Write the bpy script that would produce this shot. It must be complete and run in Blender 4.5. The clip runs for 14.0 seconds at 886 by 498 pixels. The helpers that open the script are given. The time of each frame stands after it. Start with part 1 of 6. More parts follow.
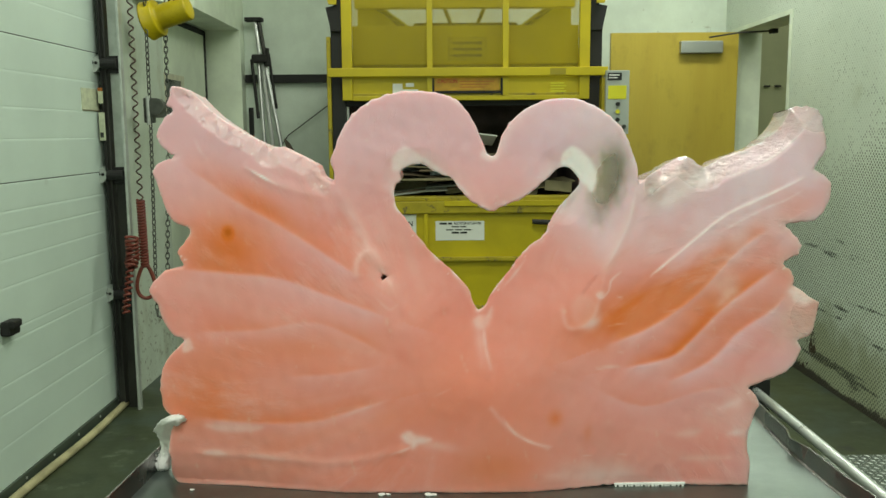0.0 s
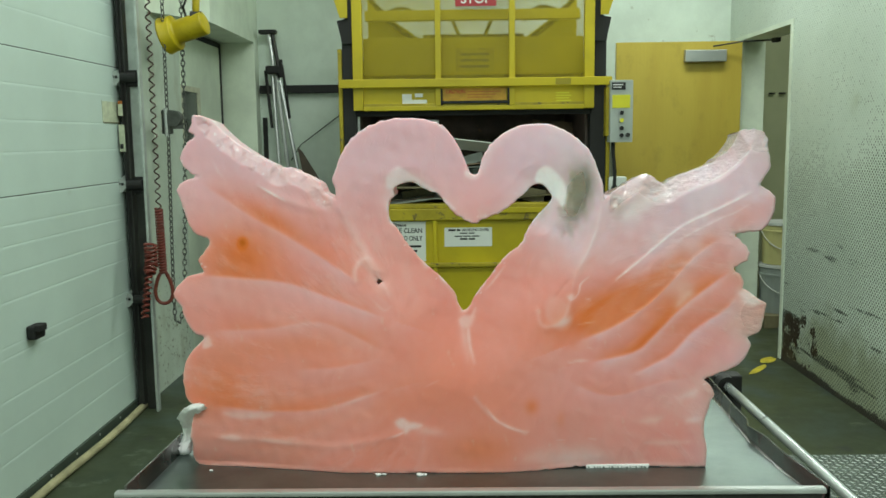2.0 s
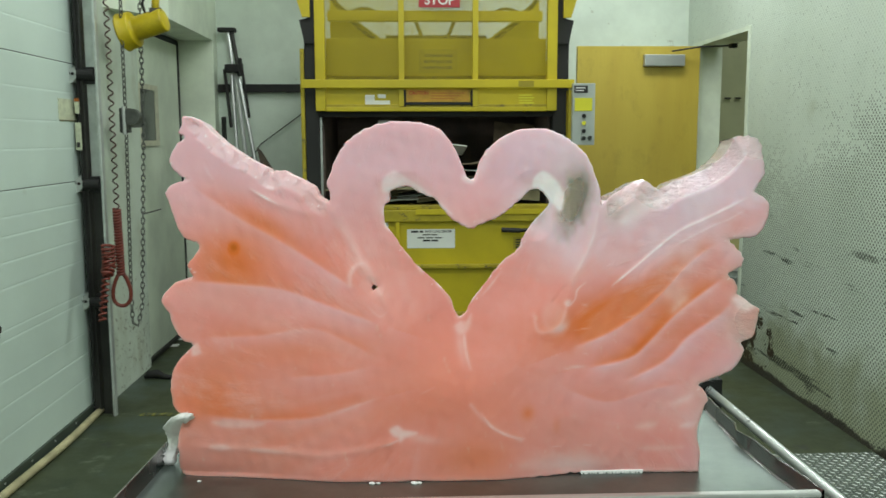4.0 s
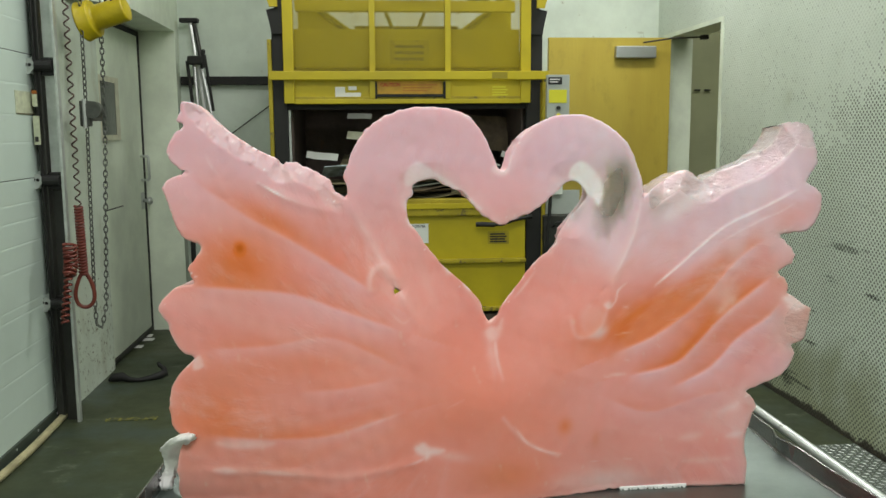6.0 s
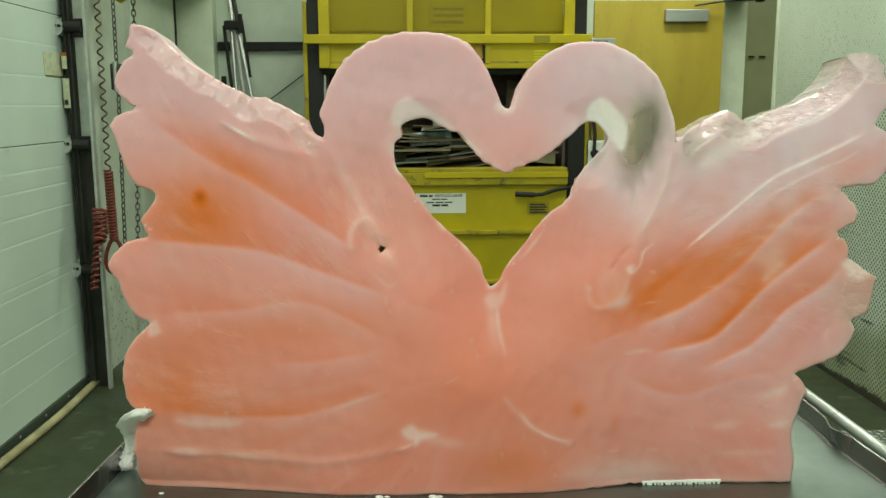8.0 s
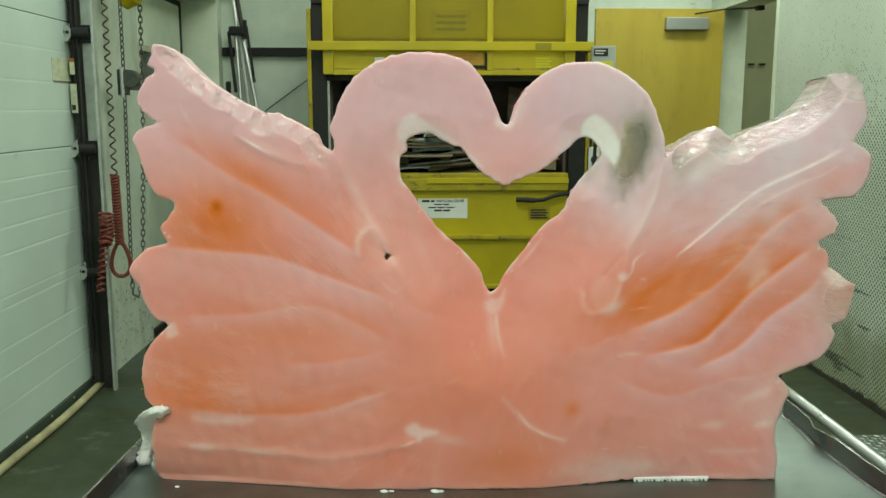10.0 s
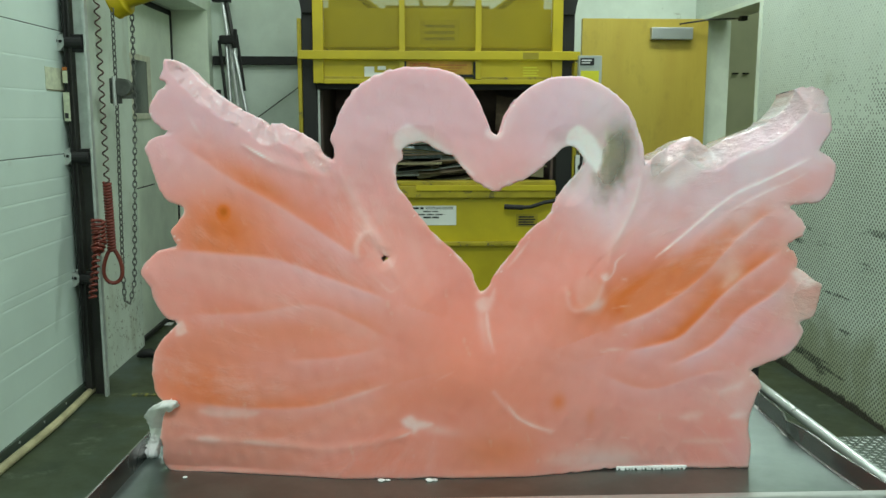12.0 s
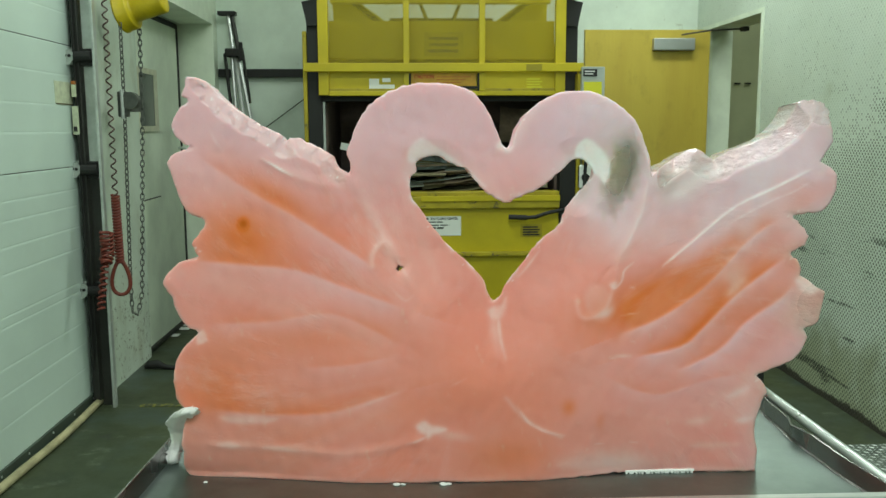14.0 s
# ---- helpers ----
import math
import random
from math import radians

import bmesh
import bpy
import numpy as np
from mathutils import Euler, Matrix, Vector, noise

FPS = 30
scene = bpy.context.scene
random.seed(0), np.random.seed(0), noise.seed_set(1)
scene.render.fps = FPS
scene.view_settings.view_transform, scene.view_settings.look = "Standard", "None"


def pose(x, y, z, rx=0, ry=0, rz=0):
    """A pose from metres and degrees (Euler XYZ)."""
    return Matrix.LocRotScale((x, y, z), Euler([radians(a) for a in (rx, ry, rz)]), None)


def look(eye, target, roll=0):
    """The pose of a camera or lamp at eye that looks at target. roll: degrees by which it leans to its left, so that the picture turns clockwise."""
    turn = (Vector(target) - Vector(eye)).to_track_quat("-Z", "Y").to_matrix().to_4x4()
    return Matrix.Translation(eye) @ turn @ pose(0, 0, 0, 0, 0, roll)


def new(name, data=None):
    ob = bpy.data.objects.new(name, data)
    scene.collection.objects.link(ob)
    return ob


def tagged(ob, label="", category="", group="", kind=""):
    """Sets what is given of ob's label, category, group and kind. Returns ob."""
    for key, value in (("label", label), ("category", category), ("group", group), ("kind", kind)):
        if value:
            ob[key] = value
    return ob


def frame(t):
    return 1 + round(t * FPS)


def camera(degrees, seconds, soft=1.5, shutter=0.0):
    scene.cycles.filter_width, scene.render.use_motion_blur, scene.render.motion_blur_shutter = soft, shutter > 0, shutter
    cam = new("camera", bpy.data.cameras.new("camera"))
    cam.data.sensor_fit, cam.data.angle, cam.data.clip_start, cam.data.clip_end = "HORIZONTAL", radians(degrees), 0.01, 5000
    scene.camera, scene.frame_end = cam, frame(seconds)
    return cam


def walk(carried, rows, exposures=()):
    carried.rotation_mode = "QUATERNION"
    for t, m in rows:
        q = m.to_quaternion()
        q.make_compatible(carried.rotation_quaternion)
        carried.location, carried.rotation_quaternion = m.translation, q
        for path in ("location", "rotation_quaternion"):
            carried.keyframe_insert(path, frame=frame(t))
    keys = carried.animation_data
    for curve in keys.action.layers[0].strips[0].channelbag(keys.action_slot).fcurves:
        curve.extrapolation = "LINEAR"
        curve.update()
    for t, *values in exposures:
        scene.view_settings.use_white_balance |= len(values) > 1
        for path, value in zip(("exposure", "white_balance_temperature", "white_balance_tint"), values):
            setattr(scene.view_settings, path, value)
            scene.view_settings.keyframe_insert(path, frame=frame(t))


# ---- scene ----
cam = camera(55.0, 14.0, shutter=0.5)
PATH = [
    (0, (0.27, 0.203, 1.442), (0.274, 2.184, 1.169), -0.4),
    (0.5, (0.266, 0.206, 1.442), (0.273, 2.187, 1.168), -0.3),
    (1, (0.27, 0.193, 1.446), (0.293, 2.174, 1.174), -0.5),
    (1.5, (0.284, 0.145, 1.454), (0.291, 2.127, 1.189), -0.4),
    (2, (0.304, 0.071, 1.463), (0.275, 2.054, 1.203), -0.7),
    (2.5, (0.327, 0.009, 1.475), (0.259, 1.993, 1.233), -1.2),
    (3, (0.33, -0.014, 1.478), (0.26, 1.97, 1.24), -0.8),
    (3.5, (0.29, 0.02, 1.475), (0.242, 2.003, 1.222), -0.4),
    (3.7, (0.272, 0.048, 1.472), (0.298, 2.031, 1.216), -0.1),
    (5.8, (0.17, 0.192, 1.455), (0.341, 2.166, 1.181), -0.3),
    (6, (0.17, 0.196, 1.46), (0.342, 2.17, 1.187), -0.4),
    (6.5, (0.196, 0.251, 1.448), (0.29, 2.223, 1.132), -0.5),
    (7, (0.227, 0.295, 1.433), (0.314, 2.262, 1.085), 0.0),
    (7.5, (0.232, 0.319, 1.427), (0.295, 2.29, 1.097), -0.3),
    (8, (0.237, 0.336, 1.417), (0.299, 2.307, 1.084), -0.2),
    (10.3, (0.233, 0.281, 1.43), (0.293, 2.255, 1.111), 0.1),
    (10.5, (0.227, 0.278, 1.425), (0.29, 2.252, 1.111), 0.1),
    (11, (0.228, 0.252, 1.431), (0.301, 2.227, 1.123), 0.0),
    (11.5, (0.23, 0.235, 1.432), (0.312, 2.209, 1.124), 0.4),
    (12, (0.226, 0.226, 1.433), (0.313, 2.2, 1.127), 0.1),
    (12.5, (0.222, 0.222, 1.433), (0.306, 2.197, 1.131), 0.2),
    (13, (0.221, 0.218, 1.435), (0.304, 2.194, 1.14), 0.1),
    (13.5, (0.217, 0.208, 1.435), (0.297, 2.185, 1.145), -0.1),
    (14, (0.213, 0.197, 1.437), (0.293, 2.176, 1.155), -0.2),
]
walk(cam, [(t, look(eye, target, roll)) for t, eye, target, roll in PATH],
     [(0, -0.08, 7300, 13), (1, -0.07, 7350, 13), (2, -0.06, 6600, 12), (3, -0.03, 6500, 12), (3.7, -0.03, 6550, 17), (6, -0.06, 6900, 27), (6.5, -0.07, 6950, 25), (7, -0.09, 7150, 21), (8, -0.10, 7500, 8), (10.5, -0.07, 6900, 9), (11.4, -0.06, 6500, 12), (12.5, -0.05, 6400, 10), (14, -0.05, 6650, 9)])

# ---- light ----
world = bpy.data.worlds.new("world")
scene.world = world
world.use_nodes = True
world.node_tree.nodes["Background"].inputs[0].default_value = (0.8, 1.0, 0.9, 1)
world.node_tree.nodes["Background"].inputs[1].default_value = 0.05

LAMPS = [(0.3, -1.0, 105), (0.6, 2.5, 54), (1.8, 5.2, 44), (-0.5, 4.2, 22), (3.3, 5.6, 18)]
for lx, ly, watts in LAMPS:
    lamp = bpy.data.lights.new("fluorescent_light", "AREA")
    lamp.shape, lamp.size, lamp.size_y, lamp.energy = "RECTANGLE", 1.2, 0.5, watts
    lamp.color = (0.875, 1.0, 0.94)
    new("fluorescent_light", lamp).matrix_world = pose(lx, ly, 3.60)


# ---- materials ----
def nodes_of(name):
    m = bpy.data.materials.new(name)
    m.use_nodes = True
    return m, m.node_tree.nodes, m.node_tree.links, m.node_tree.nodes["Principled BSDF"]


def noise_at(nodes, links, coords, scale, detail=4, rough=0.55, stretch=None):
    n = nodes.new("ShaderNodeTexNoise")
    n.inputs["Scale"].default_value, n.inputs["Detail"].default_value, n.inputs["Roughness"].default_value = scale, detail, rough
    if stretch:
        mp = nodes.new("ShaderNodeMapping")
        mp.inputs["Scale"].default_value = stretch
        links.new(coords, mp.inputs["Vector"])
        coords = mp.outputs["Vector"]
    links.new(coords, n.inputs["Vector"])
    return n.outputs["Fac"]


def mixc(nodes, links, fac, a, b):
    m = nodes.new("ShaderNodeMix")
    m.data_type = "RGBA"
    for sock, v in ((m.inputs[0], fac), (m.inputs[6], a), (m.inputs[7], b)):
        if isinstance(v, bpy.types.NodeSocket):
            links.new(v, sock)
        elif isinstance(v, (int, float)):
            sock.default_value = v
        else:
            sock.default_value = (*v, 1)
    return m.outputs[2]


def step(nodes, links, value, lo, hi):
    m = nodes.new("ShaderNodeMapRange")
    m.interpolation_type = "SMOOTHSTEP"
    links.new(value, m.inputs["Value"])
    m.inputs["From Min"].default_value, m.inputs["From Max"].default_value = lo, hi
    return m.outputs["Result"]


def maths(nodes, links, op, a, b=0.0):
    m = nodes.new("ShaderNodeMath")
    m.operation = op
    for sock, v in zip(m.inputs, (a, b)):
        if isinstance(v, bpy.types.NodeSocket):
            links.new(v, sock)
        else:
            sock.default_value = v
    return m.outputs[0]


def bump_to(nodes, links, bsdf, height, strength, distance):
    b = nodes.new("ShaderNodeBump")
    b.inputs["Strength"].default_value, b.inputs["Distance"].default_value = strength, distance
    links.new(height, b.inputs["Height"])
    links.new(b.outputs["Normal"], bsdf.inputs["Normal"])


def surface(name, base, rough=0.5, metal=0.0, vary=0.25, scale=3.0, grain=60.0, bump=0.15, dirt=None, dirt_at=0.62, stretch=None, coat=0.0):
    """A painted, worn or plain surface: broad blotches, fine grain, and stains of the colour dirt."""
    m, nodes, links, bsdf = nodes_of(name)
    co = nodes.new("ShaderNodeTexCoord").outputs["Object"]
    broad = noise_at(nodes, links, co, scale, 5, 0.6, stretch)
    fine = noise_at(nodes, links, co, grain, 3, 0.6, stretch)
    dark = tuple(c * (1 - vary) for c in base)
    light = tuple(min(1, c * (1 + vary * 0.5)) for c in base)
    colour = mixc(nodes, links, step(nodes, links, broad, 0.3, 0.7), dark, light)
    colour = mixc(nodes, links, maths(nodes, links, "MULTIPLY", step(nodes, links, fine, 0.35, 0.75), vary * 0.5), colour, dark)
    if dirt:
        spots = noise_at(nodes, links, co, scale * 2.3, 8, 0.7, stretch)
        colour = mixc(nodes, links, step(nodes, links, spots, dirt_at, dirt_at + 0.08), colour, dirt)
    links.new(colour, bsdf.inputs["Base Color"])
    r = nodes.new("ShaderNodeMapRange")
    links.new(broad, r.inputs["Value"])
    r.inputs["To Min"].default_value, r.inputs["To Max"].default_value = max(0.03, rough - 0.12), min(1, rough + 0.12)
    links.new(r.outputs["Result"], bsdf.inputs["Roughness"])
    bsdf.inputs["Metallic"].default_value = metal
    bsdf.inputs["Coat Weight"].default_value = coat
    if bump:
        bump_to(nodes, links, bsdf, fine, bump, 0.002)
    return m


def dimpled_wall():
    """White-painted panel full of small raised dimples in rows, the paint worn off many of them, with scrapes and rust low down."""
    m, nodes, links, bsdf = nodes_of("dimpled_white_panel")
    co = nodes.new("ShaderNodeTexCoord").outputs["Object"]
    mp = nodes.new("ShaderNodeMapping")
    mp.inputs["Rotation"].default_value = (radians(45), 0, 0)
    mp.inputs["Scale"].default_value = (0.001, 52, 52)
    links.new(co, mp.inputs["Vector"])
    v = nodes.new("ShaderNodeTexVoronoi")
    v.inputs["Scale"].default_value, v.inputs["Randomness"].default_value = 1.0, 0.12
    links.new(mp.outputs["Vector"], v.inputs["Vector"])
    dot = step(nodes, links, v.outputs["Distance"], 0.40, 0.24)
    each = nodes.new("ShaderNodeSeparateColor")
    links.new(v.outputs["Color"], each.inputs[0])
    patch = noise_at(nodes, links, co, 1.1, 6, 0.62)
    sep = nodes.new("ShaderNodeSeparateXYZ")
    links.new(co, sep.inputs[0])
    # few bare dimples high up, nearly all of them bare low down
    worn = step(nodes, links, maths(nodes, links, "SUBTRACT", patch, maths(nodes, links, "ADD", maths(nodes, links, "MULTIPLY", sep.outputs["Z"], 0.24), maths(nodes, links, "MULTIPLY", maths(nodes, links, "SUBTRACT", sep.outputs["Y"], 3.5), 0.11))), -0.12, 0.15)
    worn = maths(nodes, links, "ADD", maths(nodes, links, "MULTIPLY", worn, 0.93), 0.12)
    bare = step(nodes, links, maths(nodes, links, "SUBTRACT", worn, each.outputs[0]), -0.06, 0.10)
    # relief shade tinted onto every dimple, plus dirt, most on the bare ones low down
    dirt = maths(nodes, links, "ADD", maths(nodes, links, "MULTIPLY", bare, maths(nodes, links, "ADD", maths(nodes, links, "MULTIPLY", worn, 0.55), 0.17)), 0.13)
    mask = maths(nodes, links, "MULTIPLY", dot, dirt)
    broad = noise_at(nodes, links, co, 1.6, 5, 0.6)
    paint = mixc(nodes, links, step(nodes, links, broad, 0.3, 0.7), (0.56, 0.64, 0.55), (0.64, 0.72, 0.63))
    grime = noise_at(nodes, links, co, 2.3, 7, 0.66)
    soiled = step(nodes, links, maths(nodes, links, "ADD", grime, maths(nodes, links, "MULTIPLY", step(nodes, links, sep.outputs["Z"], 0.75, 0.05), 0.42)), 0.62, 0.92)
    paint = mixc(nodes, links, maths(nodes, links, "MULTIPLY", soiled, 0.7), paint, (0.27, 0.29, 0.15))
    paint = mixc(nodes, links, mask, paint, (0.07, 0.08, 0.06))
    scrape = noise_at(nodes, links, co, 3.4, 8, 0.66, (1, 0.4, 3.2))
    low = step(nodes, links, sep.outputs["Z"], 1.25, 0.7)
    scr = maths(nodes, links, "MULTIPLY", step(nodes, links, scrape, 0.57, 0.62), low)
    scr = maths(nodes, links, "MULTIPLY", scr, step(nodes, links, v.outputs["Distance"], 0.62, 0.40))
    paint = mixc(nodes, links, scr, paint, (0.035, 0.04, 0.03))
    rusty = noise_at(nodes, links, co, 4.5, 10, 0.7)
    ny = step(nodes, links, sep.outputs["Y"], 4.55, 5.25)
    nz = step(nodes, links, sep.outputs["Z"], 0.62, 0.15)
    rust = step(nodes, links, maths(nodes, links, "ADD", maths(nodes, links, "MULTIPLY", maths(nodes, links, "MULTIPLY", ny, nz), 0.55), maths(nodes, links, "MULTIPLY", rusty, 2.0)), 1.43, 1.47)
    paint = mixc(nodes, links, rust, paint, (0.045, 0.030, 0.018))
    foot = step(nodes, links, maths(nodes, links, "ADD", sep.outputs["Z"], maths(nodes, links, "MULTIPLY", rusty, 0.16)), 0.130, 0.11)
    paint = mixc(nodes, links, foot, paint, (0.05, 0.045, 0.035))
    links.new(paint, bsdf.inputs["Base Color"])
    bsdf.inputs["Roughness"].default_value = 0.5
    bump_to(nodes, links, bsdf, dot, 0.45, -0.003)
    return m


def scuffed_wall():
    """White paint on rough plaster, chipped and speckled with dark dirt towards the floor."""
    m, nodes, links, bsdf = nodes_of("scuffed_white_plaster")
    co = nodes.new("ShaderNodeTexCoord").outputs["Object"]
    sep = nodes.new("ShaderNodeSeparateXYZ")
    links.new(co, sep.inputs[0])
    broad, mid, grit = noise_at(nodes, links, co, 2.2, 6, 0.65), noise_at(nodes, links, co, 38, 6, 0.65), noise_at(nodes, links, co, 95, 3, 0.6)
    paint = mixc(nodes, links, step(nodes, links, broad, 0.3, 0.7), (0.51, 0.58, 0.49), (0.62, 0.70, 0.60))
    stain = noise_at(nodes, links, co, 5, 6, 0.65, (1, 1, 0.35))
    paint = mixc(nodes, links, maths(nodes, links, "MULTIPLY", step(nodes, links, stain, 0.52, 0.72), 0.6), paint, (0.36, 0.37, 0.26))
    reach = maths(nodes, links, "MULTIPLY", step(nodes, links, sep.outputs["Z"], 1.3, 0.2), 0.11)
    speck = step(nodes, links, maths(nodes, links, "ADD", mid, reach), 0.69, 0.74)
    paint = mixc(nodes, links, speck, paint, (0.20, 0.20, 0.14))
    links.new(paint, bsdf.inputs["Base Color"])
    bsdf.inputs["Roughness"].default_value = 0.62
    bump_to(nodes, links, bsdf, maths(nodes, links, "ADD", maths(nodes, links, "MULTIPLY", mid, 1.0), maths(nodes, links, "MULTIPLY", grit, 0.5)), 0.5, 0.006)
    return m


def concrete_floor():
    m, nodes, links, bsdf = nodes_of("worn_painted_concrete")
    co = nodes.new("ShaderNodeTexCoord").outputs["Object"]
    broad = noise_at(nodes, links, co, 1.3, 7, 0.65)
    mid = noise_at(nodes, links, co, 6, 8, 0.7)
    fine = noise_at(nodes, links, co, 90, 3, 0.6)
    col = mixc(nodes, links, step(nodes, links, broad, 0.3, 0.7), (0.028, 0.043, 0.020), (0.070, 0.080, 0.026))
    cold = noise_at(nodes, links, co, 2.6, 5, 0.6)
    col = mixc(nodes, links, step(nodes, links, cold, 0.45, 0.68), col, (0.040, 0.062, 0.050))
    scuff = noise_at(nodes, links, co, 3.1, 9, 0.72, (1.0, 1.6, 1))
    col = mixc(nodes, links, maths(nodes, links, "MULTIPLY", step(nodes, links, scuff, 0.56, 0.72), 0.8), col, (0.17, 0.20, 0.14))
    col = mixc(nodes, links, step(nodes, links, mid, 0.66, 0.74), col, (0.13, 0.15, 0.11))
    col = mixc(nodes, links, step(nodes, links, mid, 0.42, 0.3), col, (0.03, 0.033, 0.028))
    col = mixc(nodes, links, maths(nodes, links, "MULTIPLY", fine, 0.35), col, (0.04, 0.045, 0.035))
    links.new(col, bsdf.inputs["Base Color"])
    links.new(step(nodes, links, broad, 1.2, -0.2), bsdf.inputs["Roughness"])
    bump_to(nodes, links, bsdf, mid, 0.12, 0.004)
    return m


def wood_veneer():
    m, nodes, links, bsdf = nodes_of("varnished_birch_veneer")
    co = nodes.new("ShaderNodeTexCoord").outputs["Object"]
    grain = noise_at(nodes, links, co, 6, 6, 0.65, (14, 14, 0.7))
    broad = noise_at(nodes, links, co, 2, 3, 0.5, (3, 3, 0.6))
    col = mixc(nodes, links, step(nodes, links, broad, 0.3, 0.7), (0.47, 0.345, 0.05), (0.52, 0.395, 0.06))
    col = mixc(nodes, links, maths(nodes, links, "MULTIPLY", step(nodes, links, grain, 0.4, 0.7), 0.14), col, (0.40, 0.285, 0.04))
    blotch = noise_at(nodes, links, co, 7, 8, 0.7, (1, 1, 0.6))
    col = mixc(nodes, links, maths(nodes, links, "MULTIPLY", step(nodes, links, blotch, 0.50, 0.72), 0.55), col, (0.36, 0.275, 0.045))
    links.new(col, bsdf.inputs["Base Color"])
    bsdf.inputs["Roughness"].default_value = 0.42
    bump_to(nodes, links, bsdf, grain, 0.05, 0.001)
    return m


def ice_dyed():
    """Dyed ice: salmon body, orange where the dye gathered, frosted and pale where it is cut, clear in two places."""
    m, nodes, links, bsdf = nodes_of("dyed_carved_ice")
    co = nodes.new("ShaderNodeTexCoord").outputs["Object"]

    def attr(n):
        a = nodes.new("ShaderNodeAttribute")
        a.attribute_name = n
        return a.outputs["Fac"]

    dye, frost, clear, pale = attr("dye"), attr("frost"), attr("clear"), attr("pale")
    cloud = noise_at(nodes, links, co, 7, 6, 0.6)
    fine = noise_at(nodes, links, co, 60, 4, 0.6)
    col = mixc(nodes, links, step(nodes, links, cloud, 0.3, 0.7), (0.80, 0.285, 0.242), (0.81, 0.345, 0.315))
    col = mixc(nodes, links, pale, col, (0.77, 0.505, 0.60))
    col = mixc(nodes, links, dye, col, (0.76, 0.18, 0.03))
    col = mixc(nodes, links, maths(nodes, links, "MULTIPLY", frost, maths(nodes, links, "ADD", 0.35, maths(nodes, links, "MULTIPLY", cloud, 0.8))), col, (0.84, 0.62, 0.62))
    flow = nodes.new("ShaderNodeCombineXYZ")
    links.new(maths(nodes, links, "MULTIPLY", attr("flow_u"), 20 * 5.5), flow.inputs[0])
    links.new(maths(nodes, links, "MULTIPLY", attr("flow_v"), 9.0), flow.inputs[1])
    wisps = step(nodes, links, noise_at(nodes, links, flow.outputs[0], 1.0, 7, 0.62), 0.50, 0.74)
    hairs = step(nodes, links, noise_at(nodes, links, flow.outputs[0], 3.4, 5, 0.7), 0.55, 0.80)
    deep = step(nodes, links, noise_at(nodes, links, flow.outputs[0], 0.8, 5, 0.6), 0.46, 0.26)
    wispy = maths(nodes, links, "MULTIPLY", attr("streak"), maths(nodes, links, "ADD", maths(nodes, links, "MULTIPLY", wisps, 0.34), maths(nodes, links, "MULTIPLY", hairs, 0.07)))
    col = mixc(nodes, links, maths(nodes, links, "MULTIPLY", maths(nodes, links, "MULTIPLY", deep, attr("streak")), 0.30), col, (0.74, 0.22, 0.10))
    col = mixc(nodes, links, wispy, col, (0.80, 0.54, 0.54))
    bits = step(nodes, links, noise_at(nodes, links, co, 34, 6, 0.65), 0.66, 0.74)
    col = mixc(nodes, links, maths(nodes, links, "MULTIPLY", bits, 0.18), col, (0.84, 0.64, 0.62))
    col = mixc(nodes, links, step(nodes, links, dye, 0.95, 1.7), col, (0.60, 0.13, 0.008))
    col = mixc(nodes, links, maths(nodes, links, "MULTIPLY", clear, 0.85), col, (0.68, 0.67, 0.52))
    # white holds frost and also highlights and glints painted into the colour
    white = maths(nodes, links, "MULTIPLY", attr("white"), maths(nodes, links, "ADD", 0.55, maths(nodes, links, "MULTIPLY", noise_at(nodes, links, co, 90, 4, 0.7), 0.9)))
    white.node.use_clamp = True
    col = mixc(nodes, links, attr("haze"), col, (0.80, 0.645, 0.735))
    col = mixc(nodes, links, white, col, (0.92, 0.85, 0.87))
    links.new(col, bsdf.inputs["Base Color"])
    links.new(maths(nodes, links, "MULTIPLY", clear, maths(nodes, links, "SUBTRACT", 0.72, maths(nodes, links, "MULTIPLY", white, 0.72))), bsdf.inputs["Transmission Weight"])
    rr = nodes.new("ShaderNodeMapRange")
    links.new(fine, rr.inputs["Value"])
    rr.inputs["To Min"].default_value, rr.inputs["To Max"].default_value = 0.30, 0.55
    links.new(maths(nodes, links, "MULTIPLY", rr.outputs["Result"], maths(nodes, links, "SUBTRACT", 1.0, maths(nodes, links, "MULTIPLY", attr("gloss"), 0.80))), bsdf.inputs["Roughness"])
    bsdf.inputs["IOR"].default_value = 1.31
    bsdf.inputs["Subsurface Weight"].default_value = 0.5
    bsdf.inputs["Subsurface Radius"].default_value = (1.0, 0.6, 0.5)
    links.new(maths(nodes, links, "ADD", 0.014, maths(nodes, links, "MULTIPLY", attr("thin"), 0.07)), bsdf.inputs["Subsurface Scale"])
    links.new(maths(nodes, links, "ADD", 0.03, maths(nodes, links, "MULTIPLY", attr("gloss"), 0.5)), bsdf.inputs["Coat Weight"])
    bsdf.inputs["Coat Roughness"].default_value = 0.12
    chip = noise_at(nodes, links, co, 95, 5, 0.62, (0.6, 1, 1.5))
    relief = maths(nodes, links, "ADD", cloud, maths(nodes, links, "MULTIPLY", fine, 0.12))
    relief = maths(nodes, links, "ADD", relief, maths(nodes, links, "MULTIPLY", attr("streak"), maths(nodes, links, "ADD", maths(nodes, links, "MULTIPLY", wisps, 0.35), maths(nodes, links, "MULTIPLY", hairs, 0.20))))
    bump_to(nodes, links, bsdf, maths(nodes, links, "ADD", relief, maths(nodes, links, "MULTIPLY", chip, maths(nodes, links, "MULTIPLY", attr("gloss"), 2.4))), 0.3, 0.006)
    return m


